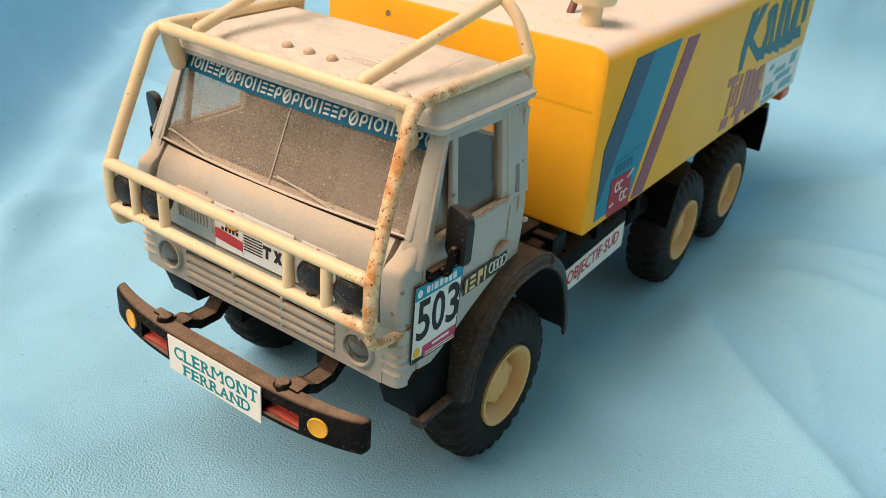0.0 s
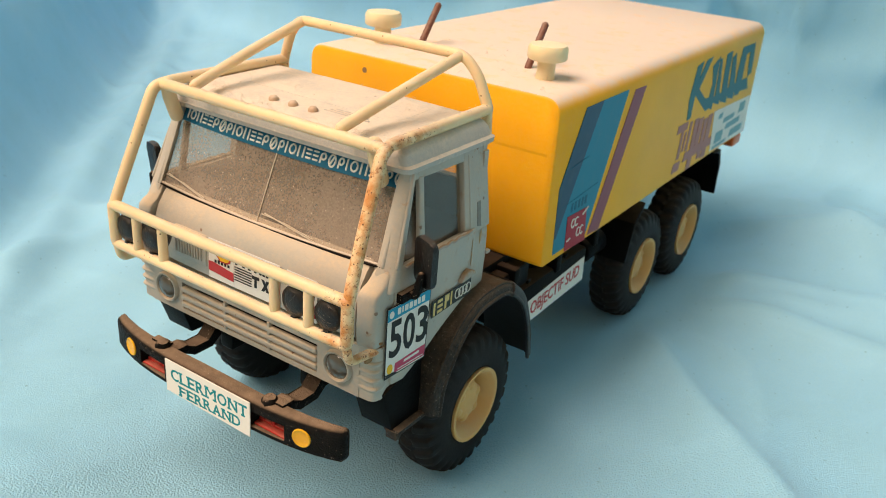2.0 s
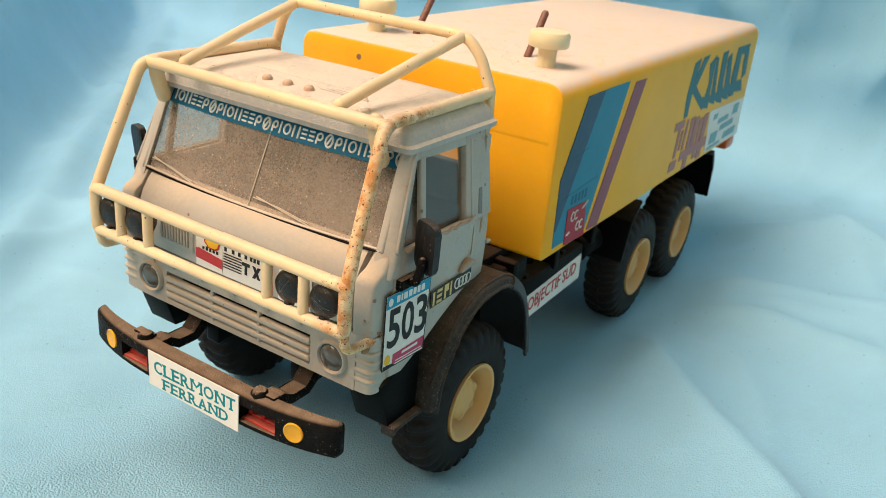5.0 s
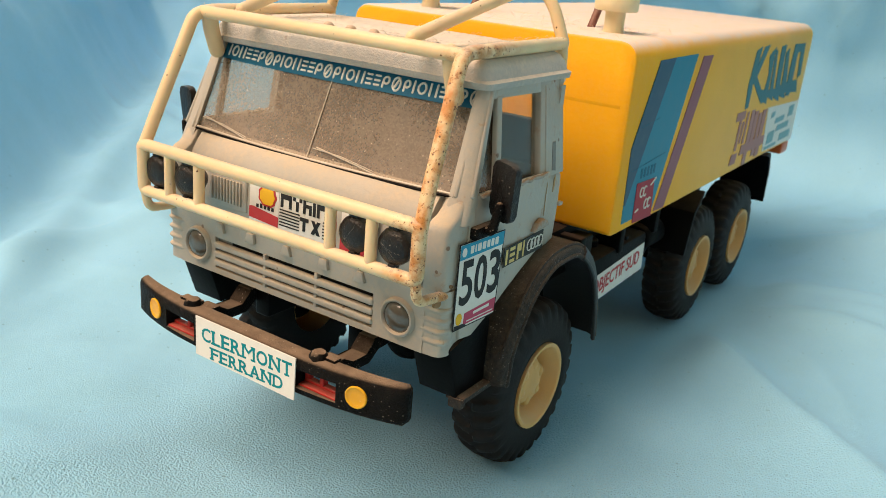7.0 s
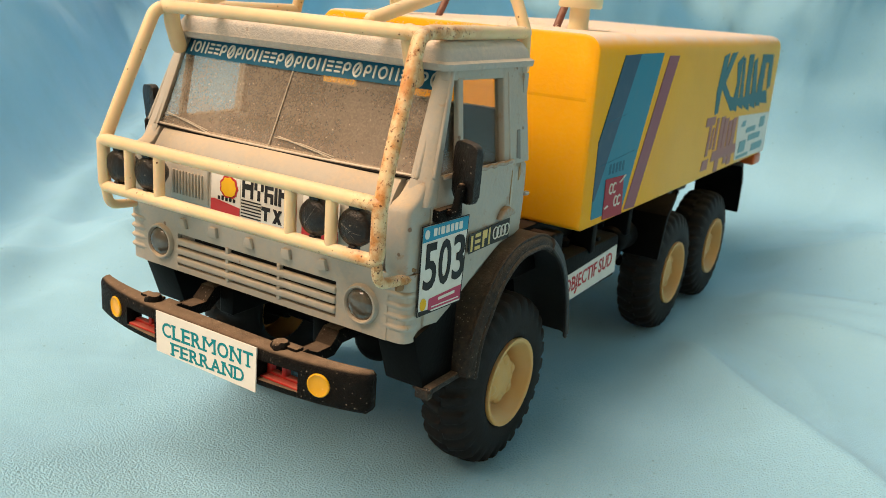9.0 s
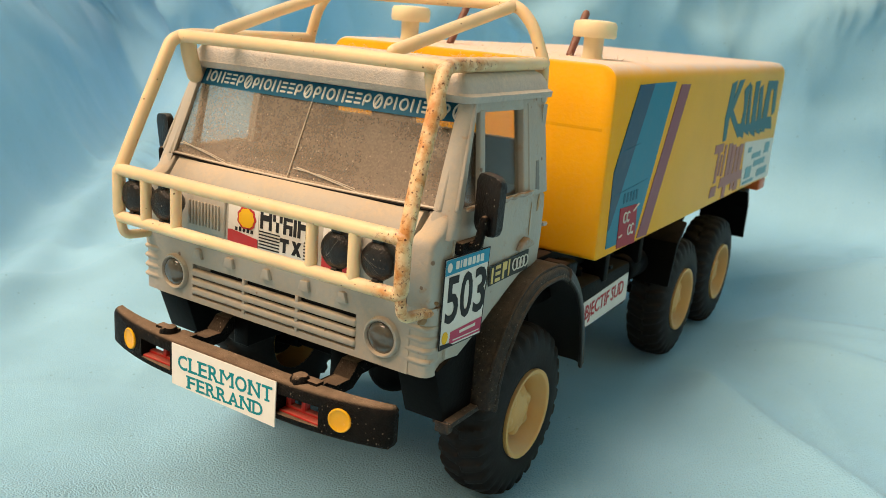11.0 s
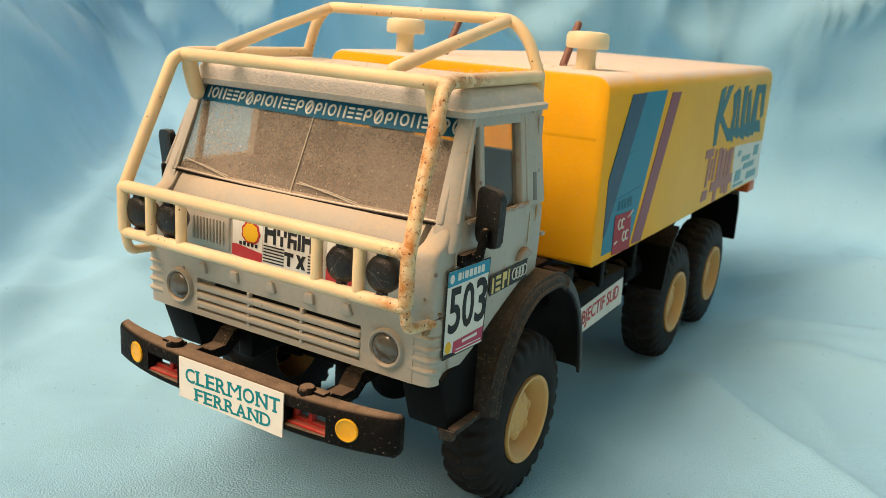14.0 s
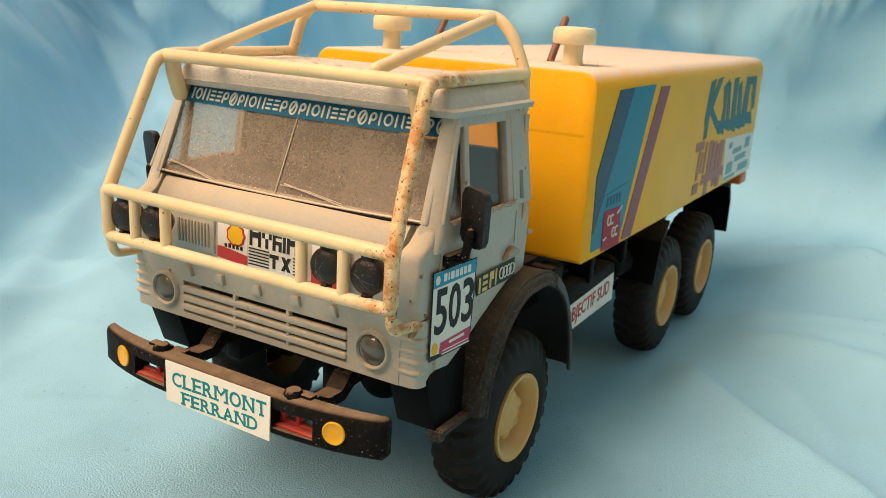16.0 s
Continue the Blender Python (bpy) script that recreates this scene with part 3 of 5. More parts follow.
for s in (1, -1):
    side_piece("rear_pillar", [(30.0, 49.6), (37.3, 49.6), (37.3, 63.4), (30.5, 63.4)], s, 1.6)
    side_piece("pillar_ridge", [(31.3, 50.4), (31.8, 50.4), (32.1, 62.6), (31.6, 62.6)], s, 0.5, out=0.16)
    side_piece("window_header", [(16.4, 61.9), (30.6, 61.7), (30.6, 63.4), (16.9, 63.4)], s)
    side_piece("window_divider", [(17.8, 50.0), (19.1, 50.0), (20.0, 62.2), (18.8, 62.2)], s, 0.8)
    door = side_piece("door", [(12.6, 49.9), (11.9, 40), (12.2, 30.6), (15.0, 30.4), (18.2, 32.2), (24.0, 35.6), (30.1, 38.5), (32.6, 39.3), (32.6, 50.4), (12.9, 50.4)], s, 0.6, "grey door with a dusty sill", bevel=0.12, out=0.28)
    bm = bmesh.new()
    prism(bm, [(12.4, 50.3), (30.4, 50.3), (30.8, 62.3), (16.6, 62.3)], -0.9, -1.05, "x", lambda q: (s * (side_x(q[2]) + q[0]), q[1], q[2]))
    part("side_window", bm, GLASS_SIDE, door, "clear plastic window").visible_shadow = False
    bm = bmesh.new()
    tube(bm, [(s * (27.2 + 0.1 * math.sin(i * 2.3)), 14.2 + 0.72 * i, 50.2 + 0.12 * math.sin(i * 1.7)) for i in range(25)], 0.3, 6)
    part("sill_dust", bm, HANDLE, door, "brown dust along the sill")
    # handle, drip rail and vent in the pillar
    bm = bmesh.new()
    prism(bm, [(28.2, 42.2), (32.4, 42.5), (32.6, 43.0), (30.6, 44.0), (29.4, 43.6)], s * 27.1, s * 28.2, "x", bevel=0.3)
    part("door_handle", bm, HANDLE, door, "dusty brown door handle")
    # vent: flat piece in the darker grey, its shade painted in
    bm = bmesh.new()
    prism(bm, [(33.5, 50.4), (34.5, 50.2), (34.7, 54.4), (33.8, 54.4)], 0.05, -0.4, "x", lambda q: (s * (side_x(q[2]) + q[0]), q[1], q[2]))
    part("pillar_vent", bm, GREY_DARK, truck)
    bm = bmesh.new()
    box(bm, s * 26.6, s * 27.4, 36.6, 37.8, 44.4, 45.0, 0.2)
    part("hinge_knob", bm, GREY, truck)
    for y0, y1, z0, z1 in ((31.7, 31.95, 43.9, 49.0), (34.3, 34.9, 47.0, 49.6)):
        bm = bmesh.new()
        prism(bm, [(y0, z0 + 0.6), (y0 + 0.12, z0), (y1, z0 + 0.9), (y1 - 0.08, (z0 + z1) / 2), (y1, z1 - 0.5), ((y0 + y1) / 2, z1), (y0 + 0.06, z1 - 0.9)], s * (27.3 if y0 < 33 else 27.0), s * (27.34 if y0 < 33 else 27.06), "x")
        part("rust_streak", bm, STREAK, door, "dried rust streak")
    # windscreen pillar
    bm = bmesh.new()
    loft(bm, [[(s * x, y, z) for x, y in rounded(q, 0.5, 2)] for q, z in (
        ([(23.7, 10.0), (27.0, 10.7), (27.1, 13.2), (24.5, 12.4)], 46.8),
        ([(23.6, 11.2), (26.9, 12.0), (27.0, 13.6), (24.4, 13.0)], 49.6),
        ([(23.2, 14.0), (25.9, 14.6), (26.1, 16.0), (23.9, 15.6)], 56.5),
        ([(22.9, 16.8), (25.0, 17.2), (25.2, 18.4), (23.5, 18.2)], 63.4))])
    pillar = part("windscreen_pillar", bm, GREY, truck)
    bm = bmesh.new()
    tube(bm, [(s * (24.55 - 0.9 * t), 11.75 + 5.9 * t, 49.9 + 13.2 * t) for t in (0.02, 0.33, 0.66, 1)], 0.42, 8)
    part("pillar_bead", bm, GREY, pillar, "raised bead along the windscreen")
    bm = bmesh.new()
    tube(bm, [(s * (26.75 - 1.75 * t), 12.3 + 5.3 * t, 50.2 + 12.8 * t) for t in (0.02, 0.33, 0.66, 1)], 0.3, 8)
    part("pillar_bead", bm, GREY, pillar, "raised bead along the side window")

bm = bmesh.new()
box(bm, -25.0, 25.0, 35.3, 35.9, 49.9, 56.6, 0.1)
part("cab_lining", bm, LINING, truck, "dark inner lining")
bm = bmesh.new()
box(bm, -25.6, 25.6, 13.2, 35.2, 49.6, 50.1, 0.05)
part("cab_floor", bm, SEATS, truck, "dark cab floor")
# back wall of the cab with its two windows
bm = bmesh.new()
for x0, x1, z0, z1 in ((-26.0, 26.0, 49.8, 56.6), (-25.2, 25.2, 62.2, 63.4), (-25.6, -23.6, 56.6, 62.2), (23.6, 25.6, 56.6, 62.2), (-5.0, 3.0, 56.6, 62.2)):
    box(bm, x0, x1, 36.0, 37.2, z0, z1)
part("cab_back_wall", bm, GREY, truck, "grey back wall with two window openings")


def hood():
    """The rounded panel under the windscreen."""
    bm = bmesh.new()
    prof = [(9.4, 38.6), (8.2, 38.6), (7.7, 39.0), (7.55, 42.0), (7.7, 45.0), (8.1, 47.2), (8.9, 48.9), (9.9, 49.9), (10.6, 50.3), (12.4, 50.2), (12.4, 44)]
    rings = []
    for i in range(15):
        x = -22.4 + 44.8 * i / 14
        edge = 0.35 if i in (0, 14) else 0.0
        rings.append([(x, y + 1.7 * (x / 24) ** 2 * max(0, min(1, (z - 44) / 6)) + 0.5 * (x / 22.6) ** 2 + (edge if y < 9 else 0), z) for y, z in prof])
    loft(bm, rings)
    return part("front_panel", bm, GREY, truck, "dusty grey front panel under the windscreen", 40)


front_panel = hood()

# columns beside the front panel, and corner ribs
for s in (1, -1):
    bm = bmesh.new()
    rings = []
    for z, f, inner, wide in ((38.0, 8.5, 23.0, 26.7), (38.4, 8.15, 22.95, 27.0), (42.0, 8.05, 22.9, 27.05), (45.8, 8.1, 22.9, 27.05), (46.6, 8.3, 22.95, 27.03), (47.2, 8.9, 23.0, 27.0), (47.7, 9.9, 23.1, 26.95), (48.6, 10.8, 23.2, 26.9), (50.2, 12.0, 23.4, 26.8)):
        rings.append([(s * x, y, z) for x, y in rounded([(inner, 12.8), (inner, f), (wide - 0.75, f + 0.1), (wide - 0.45, 12.8)], [0.2, 0.35, 0.8, 0.2], 4)])
    loft(bm, rings)
    part("corner_column", bm, GREY, truck)
    bm = bmesh.new()
    rings = []
    wide = 0.5 if s < 0 else 0.0
    for i in range(57):
        z = 28.9 + 9.3 * i / 56
        rib = 0.42 * max(0.0, math.cos((z - 31.0) / 1.5 * 2 * math.pi)) ** 0.7 if 30.6 < z < 35.9 else (0.0 if z < 30.6 else 0.25)
        o = rib if z < 36 else 0.2
        rings.append([(s * x, y, z) for x, y in rounded([(22.9, 9.4), (22.9, 8.45 - 0.3 * o), (26.3 + 0.7 * o + wide, 8.6 - o), (26.6 + 0.3 * o + wide, 10.3), (26.1, 12.2), (25.0, 12.2)], [0.2, 0.3, 1.3, 0.5, 0.3, 0.3], 4)])
    loft(bm, rings)
    part("corner_rib", bm, GREY, truck, "ribbed grey cab corner", 60)

# lower front panel with the grille opening
bm = bmesh.new()
for x0, x1, z0, z1 in ((-23.6, -15.9, 28.9, 38.0), (15.1, 23.6, 28.9, 38.0), (-15.9, 15.1, 34.85, 38.0), (-15.9, 15.1, 28.9, 29.8)):
    box(bm, x0, x1, 8.35, 9.3, z0, z1)
grille = part("grille_panel", bm, GREY, truck, "grey lower front panel with a slotted grille")
# plate behind the slats, darkened to stand for the shade in the recess
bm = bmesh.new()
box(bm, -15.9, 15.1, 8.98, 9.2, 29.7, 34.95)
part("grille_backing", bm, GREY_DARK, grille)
# solid black strips that stand for the shade in the gaps between slats
for x0, x1, z in ((-12.6, -5.5, 34.5), (-5.0, 4.6, 34.5), (5.2, 14.9, 34.5), (-5.0, 4.6, 32.9), (5.2, 14.9, 32.9), (-5.0, 4.6, 31.45), (5.2, 14.9, 31.45)):
    bm = bmesh.new()
    box(bm, x0, x1, 8.8, 9.1, z - 0.3, z + 0.3)
    part("slot_shade", bm, BLACK, grille)
for z in (30.75, 32.15, 33.6):
    bm = bmesh.new()
    box(bm, -16.0, 15.2, 8.0, 9.1, z - 0.52, z + 0.52, 0.34, 3)
    part("slat", bm, GREY, grille)
for x in (-5.25, 4.85):
    bm = bmesh.new()
    box(bm, x - 0.28, x + 0.28, 8.1, 9.05, 29.7, 34.95, 0.12)
    part("grille_divider", bm, GREY, grille)
for i, x in enumerate((-14.45, -8.0, -0.8, 6.3, 12.8)):
    bm = bmesh.new()
    top = 0.45 + 0.2 * (i % 2)
    prism(bm, [(x - 0.95, 36.0), (x + 0.95, 36.0), (x + top, 37.5), (x - top, 37.5)], 7.75, 8.45, "y", bevel=0.12)
    part("maker_mark", bm, GREY, grille, "raised moulded mark")
for s in (1, -1):
    bm = bmesh.new()
    lathe(bm, [(8.6, 2.8), (7.95, 2.75), (7.65, 2.6), (7.6, 2.4), (7.8, 2.2), (8.5, 2.15)], 32, "y", (s * 19.5, 0, 32.9), cap=False)
    lamp = part("headlight", bm, GREY, truck, "round headlight in a grey ring")
    bm = bmesh.new()
    lathe(bm, [(8.15, 2.2), (8.6, 1.6), (9.0, 0.9), (9.1, 0.5), (8.4, 0.4), (8.3, 0.05)], 28, "y", (s * 19.5, 0, 32.9))
    part("reflector", bm, SILVER, lamp)
    bm = bmesh.new()
    lathe(bm, [(8.1, 2.2), (7.7, 1.9), (7.4, 1.2), (7.25, 0.5), (7.2, 0.05)], 28, "y", (s * 19.5, 0, 32.9))
    part("lens", bm, GLASS_LAMP, lamp, "clear dusty lens").visible_shadow = False

# ventilation slots
bm = bmesh.new()
box(bm, -16.2, -8.3, 7.4, 8.3, 40.6, 46.0, 0.25)
vent = part("vent_panel", bm, GREY, truck, "raised panel with fine upright slots")
for k in range(10):
    bm = bmesh.new()
    x = -15.55 + 0.66 * k
    box(bm, x, x + 0.36, 7.1, 7.6, 41.4, 45.0, 0.14)
    part("vent_slat", bm, GREY, vent)


def windscreen():
    bm = bmesh.new()
    rows = []
    for j in range(7):
        t = j / 6
        ring = []
        for i in range(13):
            u = -1 + 2 * i / 12
            x = u * (24.4 + (23.5 - 24.4) * t)
            y = 10.7 + 6.0 * t + 1.4 * u * u
            ring.append(bm.verts.new((x, y, 50.0 + 13.2 * t)))
        rows.append(ring)
    for a, b in zip(rows, rows[1:]):
        for i in range(12):
            bm.faces.new((a[i], a[i + 1], b[i + 1], b[i]))
    ws = part("windscreen", bm, GLASS_FRONT, truck, "clear windscreen clouded with dust")
    ws.visible_shadow = False
    bm = bmesh.new()
    tube(bm, [(0.2, 10.55 + 6.0 * t, 50.1 + 13.0 * t) for t in (0, 0.5, 1)], 0.1, 6)
    part("centre_bar", bm, SEAL, ws)
    bm = bmesh.new()
    tube(bm, [(-24.2 + 48.4 * i / 24, 10.45 + 1.5 * (-1 + i / 12) ** 2, 50.2) for i in range(25)], 0.22, 6)
    part("seal", bm, SEAL, ws, "pale lower edge of the windscreen")
    bm = bmesh.new()
    edge = [(-24.3 + 48.6 * i / 24, 10.3 + 1.4 * (-1 + i / 12) ** 2, 49.95) for i in range(25)]
    edge += [(24.4 - 0.45 * t, 11.85 + 6.0 * t, 50.0 + 13.2 * t) for t in (0.15, 0.5, 0.9)]
    edge = [(-24.4 + 0.45 * t, 11.85 + 6.0 * t, 50.0 + 13.2 * t) for t in (0.9, 0.5, 0.15)] + edge
    tube(bm, edge, 0.2, 6)
    tube(bm, [(-23.6 + 47.2 * i / 24, 16.5 + 1.4 * (-1 + i / 12) ** 2, 63.15) for i in range(25)], 0.2, 6)
    part("gasket", bm, BLACK, ws, "thin dark gap round the windscreen")
    for x0, x1 in ((-22.5, -13.5), (1.5, 10.5)):
        bm = bmesh.new()
        def on(x, z):
            t = (z - 50) / 13.2
            return (x, 10.35 + 6.0 * t + 1.4 * (x / 24) ** 2, z)
        tube(bm, bend([on(x1 + 2.0, 50.3), on(x1 - 1.5, 50.9), on(x0, 51.9)], 1), 0.11, 6)
        tube(bm, [on(x0 - 0.6, 51.7), on((x0 + x1) / 2, 51.5), on(x1 + 1.2, 50.7)], 0.08, 6)
        part("wiper", bm, GREY, ws, "thin dusty wiper")
    # blue strip with white marks over the top of the pane
    def skin(z0, z1, u0, u1, off, n=24):
        b = bmesh.new()
        def at(u, z, o):
            t = (z - 50) / 13.2
            return (u * (24.4 - 0.9 * t), 10.7 + 6.0 * t + 1.4 * u * u - o, z)
        front = [[b.verts.new(at(u0 + (u1 - u0) * i / n, z, off + 0.1)) for i in range(n + 1)] for z in (z0, z1)]
        rear = [[b.verts.new(at(u0 + (u1 - u0) * i / n, z, off)) for i in range(n + 1)] for z in (z0, z1)]
        for i in range(n):
            b.faces.new((front[0][i], front[0][i + 1], front[1][i + 1], front[1][i]))
            b.faces.new((rear[0][i + 1], rear[0][i], rear[1][i], rear[1][i + 1]))
            b.faces.new((front[1][i], front[1][i + 1], rear[1][i + 1], rear[1][i]))
            b.faces.new((front[0][i + 1], front[0][i], rear[0][i], rear[0][i + 1]))
        return b
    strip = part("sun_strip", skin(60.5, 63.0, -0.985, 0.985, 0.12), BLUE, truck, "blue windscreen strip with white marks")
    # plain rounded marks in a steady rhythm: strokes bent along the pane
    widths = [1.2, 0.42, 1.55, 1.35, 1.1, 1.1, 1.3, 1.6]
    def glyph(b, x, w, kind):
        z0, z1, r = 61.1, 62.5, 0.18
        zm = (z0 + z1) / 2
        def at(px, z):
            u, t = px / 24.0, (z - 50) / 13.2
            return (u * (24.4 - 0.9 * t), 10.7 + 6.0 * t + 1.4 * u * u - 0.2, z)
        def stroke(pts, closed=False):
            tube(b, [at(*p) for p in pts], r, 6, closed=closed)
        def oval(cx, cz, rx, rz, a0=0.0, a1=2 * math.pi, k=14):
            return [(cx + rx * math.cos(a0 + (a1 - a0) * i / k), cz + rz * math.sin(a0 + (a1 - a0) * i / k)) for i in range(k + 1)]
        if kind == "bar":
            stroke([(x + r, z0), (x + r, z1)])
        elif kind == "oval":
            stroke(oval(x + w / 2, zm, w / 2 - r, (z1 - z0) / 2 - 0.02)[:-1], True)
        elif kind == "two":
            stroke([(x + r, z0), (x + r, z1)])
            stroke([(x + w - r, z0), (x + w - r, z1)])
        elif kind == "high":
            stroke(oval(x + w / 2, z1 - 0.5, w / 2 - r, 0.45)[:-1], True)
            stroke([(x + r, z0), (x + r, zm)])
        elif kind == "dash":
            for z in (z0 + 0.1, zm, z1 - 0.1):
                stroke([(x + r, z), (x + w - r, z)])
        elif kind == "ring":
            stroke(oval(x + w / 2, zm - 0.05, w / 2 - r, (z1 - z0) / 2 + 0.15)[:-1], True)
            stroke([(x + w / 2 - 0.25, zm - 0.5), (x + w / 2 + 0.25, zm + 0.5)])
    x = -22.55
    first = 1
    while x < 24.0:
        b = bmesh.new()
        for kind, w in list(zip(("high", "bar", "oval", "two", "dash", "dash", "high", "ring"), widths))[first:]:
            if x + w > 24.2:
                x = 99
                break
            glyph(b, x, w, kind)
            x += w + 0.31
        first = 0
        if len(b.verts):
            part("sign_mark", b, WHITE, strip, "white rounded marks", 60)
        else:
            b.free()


windscreen()


def roof():
    bm = bmesh.new()
    levels = [(62.9, 24.9, 16.6, 39.3), (63.1, 25.7, 16.0, 39.9), (63.9, 25.8, 15.8, 40.0), (64.2, 25.2, 16.0, 39.6), (65.4, 24.8, 16.0, 39.3), (66.2, 24.2, 16.4, 38.9), (66.75, 23.0, 17.6, 38.2), (67.0, 21.0, 20.0, 37.0), (67.1, 17.0, 22.5, 35.0)]
    rings = []
    for z, w, f, r in levels:
        base = rounded([(-w, f), (w, f), (w, r), (-w, r)], [1.6, 1.6, 1.4, 1.4], 4)
        ring = []
        for (x0, y0), (x1, y1) in zip(base, base[1:] + base[:1]):
            steps = 10 if math.hypot(x1 - x0, y1 - y0) > 8 else 1
            ring += [(x0 + (x1 - x0) * i / steps, y0 + (y1 - y0) * i / steps) for i in range(steps)]
        rings.append([(x * 0.982, y - (0.9 * (1 - (x / w) ** 2) if y < 24 else 0), z + 0.25 * (1 - (x / 26) ** 2)) for x, y in ring])
    loft(bm, rings)
    top = part("cab_roof", bm, ROOF, truck, "grey roof thick with pale dust", 40)
    bm = bmesh.new()
    prism(bm, rounded([(-16.5, 24.5), (16.5, 24.5), (15.5, 37.0), (-15.5, 37.0)], 3.0), 66.9, 67.28, "z", bevel=0.15)
    part("roof_hatch", bm, ROOF, top, "raised roof panel")
    for x in (-4.2, 0.0, 4.2):
        bm = bmesh.new()
        lathe(bm, [(66.9, 0.85), (67.6, 0.8), (67.95, 0.5), (68.05, 0.1)], 16, "z", (x - 0.4, 19.6, 0))
        part("roof_lamp", bm, LAMP_TAN, top, "small dusty round roof lamp")
    for k in range(3):
        bm = bmesh.new()
        box(bm, 4.5 + 0.6 * k, 13.5 - 0.8 * k, 21.2 + 0.8 * k, 21.6 + 0.8 * k, 66.9, 67.5, 0.15)
        part("roof_rib", bm, ROOF, top)


roof()

# interior
bm = bmesh.new()
box(bm, -23.5, 23.5, 12.5, 17.0, 46.0, 51.0, 1.0)
part("dashboard", bm, SEATS, truck, "dark dusty dashboard")
for x in (-16.2, -2.8, 12.0):
    bm = bmesh.new()
    w = 7.4 if x < -10 else 5.0
    box(bm, x - w, x + w, 29.5, 33.0, 48, 60.2 if x < -10 else 55.8, 1.2)
    box(bm, x - w, x + w, 22.0, 31.0, 46, 50.0, 1.0)
    part("cab_seat", bm, SEATS, truck, "dark grey moulded seat")
bm = bmesh.new()
tube(bm, [(13.5 + 4.0 * math.cos(a), 18.6 + 1.4 * math.sin(a), 53.6 + 3.2 * math.sin(a)) for a in np.linspace(0, 2 * math.pi, 25)[:-1]], 0.35, 8, closed=True)
tube(bm, [(13.5, 18.6, 53.6), (13.5, 15.5, 50.5)], 0.4, 8)
tube(bm, [(9.6, 18.6, 53.6), (17.4, 18.6, 53.6)], 0.3, 6)
part("steering_wheel", bm, SEATS, truck, "dark steering wheel")

# ---- tubular guard and cage


def cage_tube(pts, r=0.92, n=12, corner=2.2, name="cage_tube"):
    bm = bmesh.new()
    tube(bm, bend(pts, corner), r, n)
    return part(name, bm, CAGE, truck)


GY = 2.8
GL, GR = -25.2, 25.7
guard = bmesh.new()
tube(guard, bend([(GL, GY, 42.0), (GL, GY, 48.2), (GL + 1, GY, 48.3), (0.7, GY - 0.3, 48.35), (GR - 1, GY, 48.3), (GR, GY, 48.2), (GR, GY, 42.0)], 0.9), 0.95, 12)
guard_ob = part("lamp_guard", guard, CAGE, truck, "cream ladder-shaped bar guard in front of the cab")
bm = bmesh.new()
tube(bm, bend([(GL, GY, 43.0), (GL, GY, 41.3), (0.7, GY - 0.3, 41.4), (GR, GY, 41.3), (GR, GY, 43.0)], 1.2), 0.88, 12)
part("lower_bar", bm, CAGE, guard_ob)
for x in (-19.3, -13.0, 11.8, 18.5):
    bm = bmesh.new()
    tube(bm, [(x, GY, 41.4), (x, GY, 48.3)], 0.8, 10)
    part("guard_post", bm, CAGE, guard_ob)
for s, bx, tx in ((1, GR, 24.0), (-1, -GL, 23.4)):
    cage_tube([(s * bx, GY, 47.6), (s * (bx - 0.6), 5.2, 53.5), (s * tx, 11.2, 67.1), (s * (tx - 0.7), 13.8, 67.7), (s * 22.6, 40.6, 67.6)], 0.95, 14, 2.0, "side_rail")
    k = 21.0 if s > 0 else 22.5
    cage_tube([(s * k, 13.4, 67.4), (s * (k + 0.2), 13.7, 65.2), (s * (k + 0.2), 14.9, 61.8)], 1.2, 12, 1.0, "rail_bracket")
    cage_tube([(s * 22.6, 40.4, 67.8), (s * 22.8, 40.6, 62.5)], 0.95, 12, 1.0, "rail_foot")
    cage_tube([(s * 15.3, 12.9, 68.6), (s * 16.4, 26.5, 72.2), (s * 17.2, 39.6, 75.4)], 0.9, 12, 1.5, "diagonal_stay")
    cage_tube([(s * (bx - 0.1), GY, 41.4), (s * (bx - 0.1), GY + 0.6, 38.3), (s * 25.8, 9.4, 37.6)], 0.7, 12, 1.8, "guard_foot")
cage_tube([(-22.9, 12.5, 67.5), (-12, 12.1, 67.6), (0, 11.9, 67.65), (12, 12.1, 67.6), (23.4, 12.3, 67.5)], 0.95, 14, 4, "front_rail")
cage_tube([(-22.6, 40.6, 67.8), (-20.6, 40.2, 72.8), (-17.9, 39.8, 75.6), (17.9, 39.8, 75.6), (20.6, 40.2, 72.8), (22.6, 40.6, 67.8)], 0.9, 14, 2.6, "rear_hoop")
for x in (-22.4, -16.0, 15.5, 21.8):
    bm = bmesh.new()
    lathe(bm, [(6.0, 1.3), (5.1, 2.0), (4.2, 2.4), (3.3, 2.46), (2.8, 2.25), (2.45, 1.4), (2.32, 0.1)], 28, "y", (x, 0, 44.7))
    part("spotlight", bm, LENS_BLACK, guard_ob, "black domed spotlight cover")
    bm = bmesh.new()
    box(bm, x - 0.5, x + 0.5, 2.6, 4.0, 41.7, 42.5, 0.2)
    part("lamp_tab", bm, LENS_BLACK, guard_ob)
    bm = bmesh.new()
    box(bm, x - 0.8, x + 0.8, 2.8, 4.2, 46.9, 47.7, 0.2)
    part("lamp_tab", bm, LENS_BLACK, guard_ob)
rng = random.Random(5)
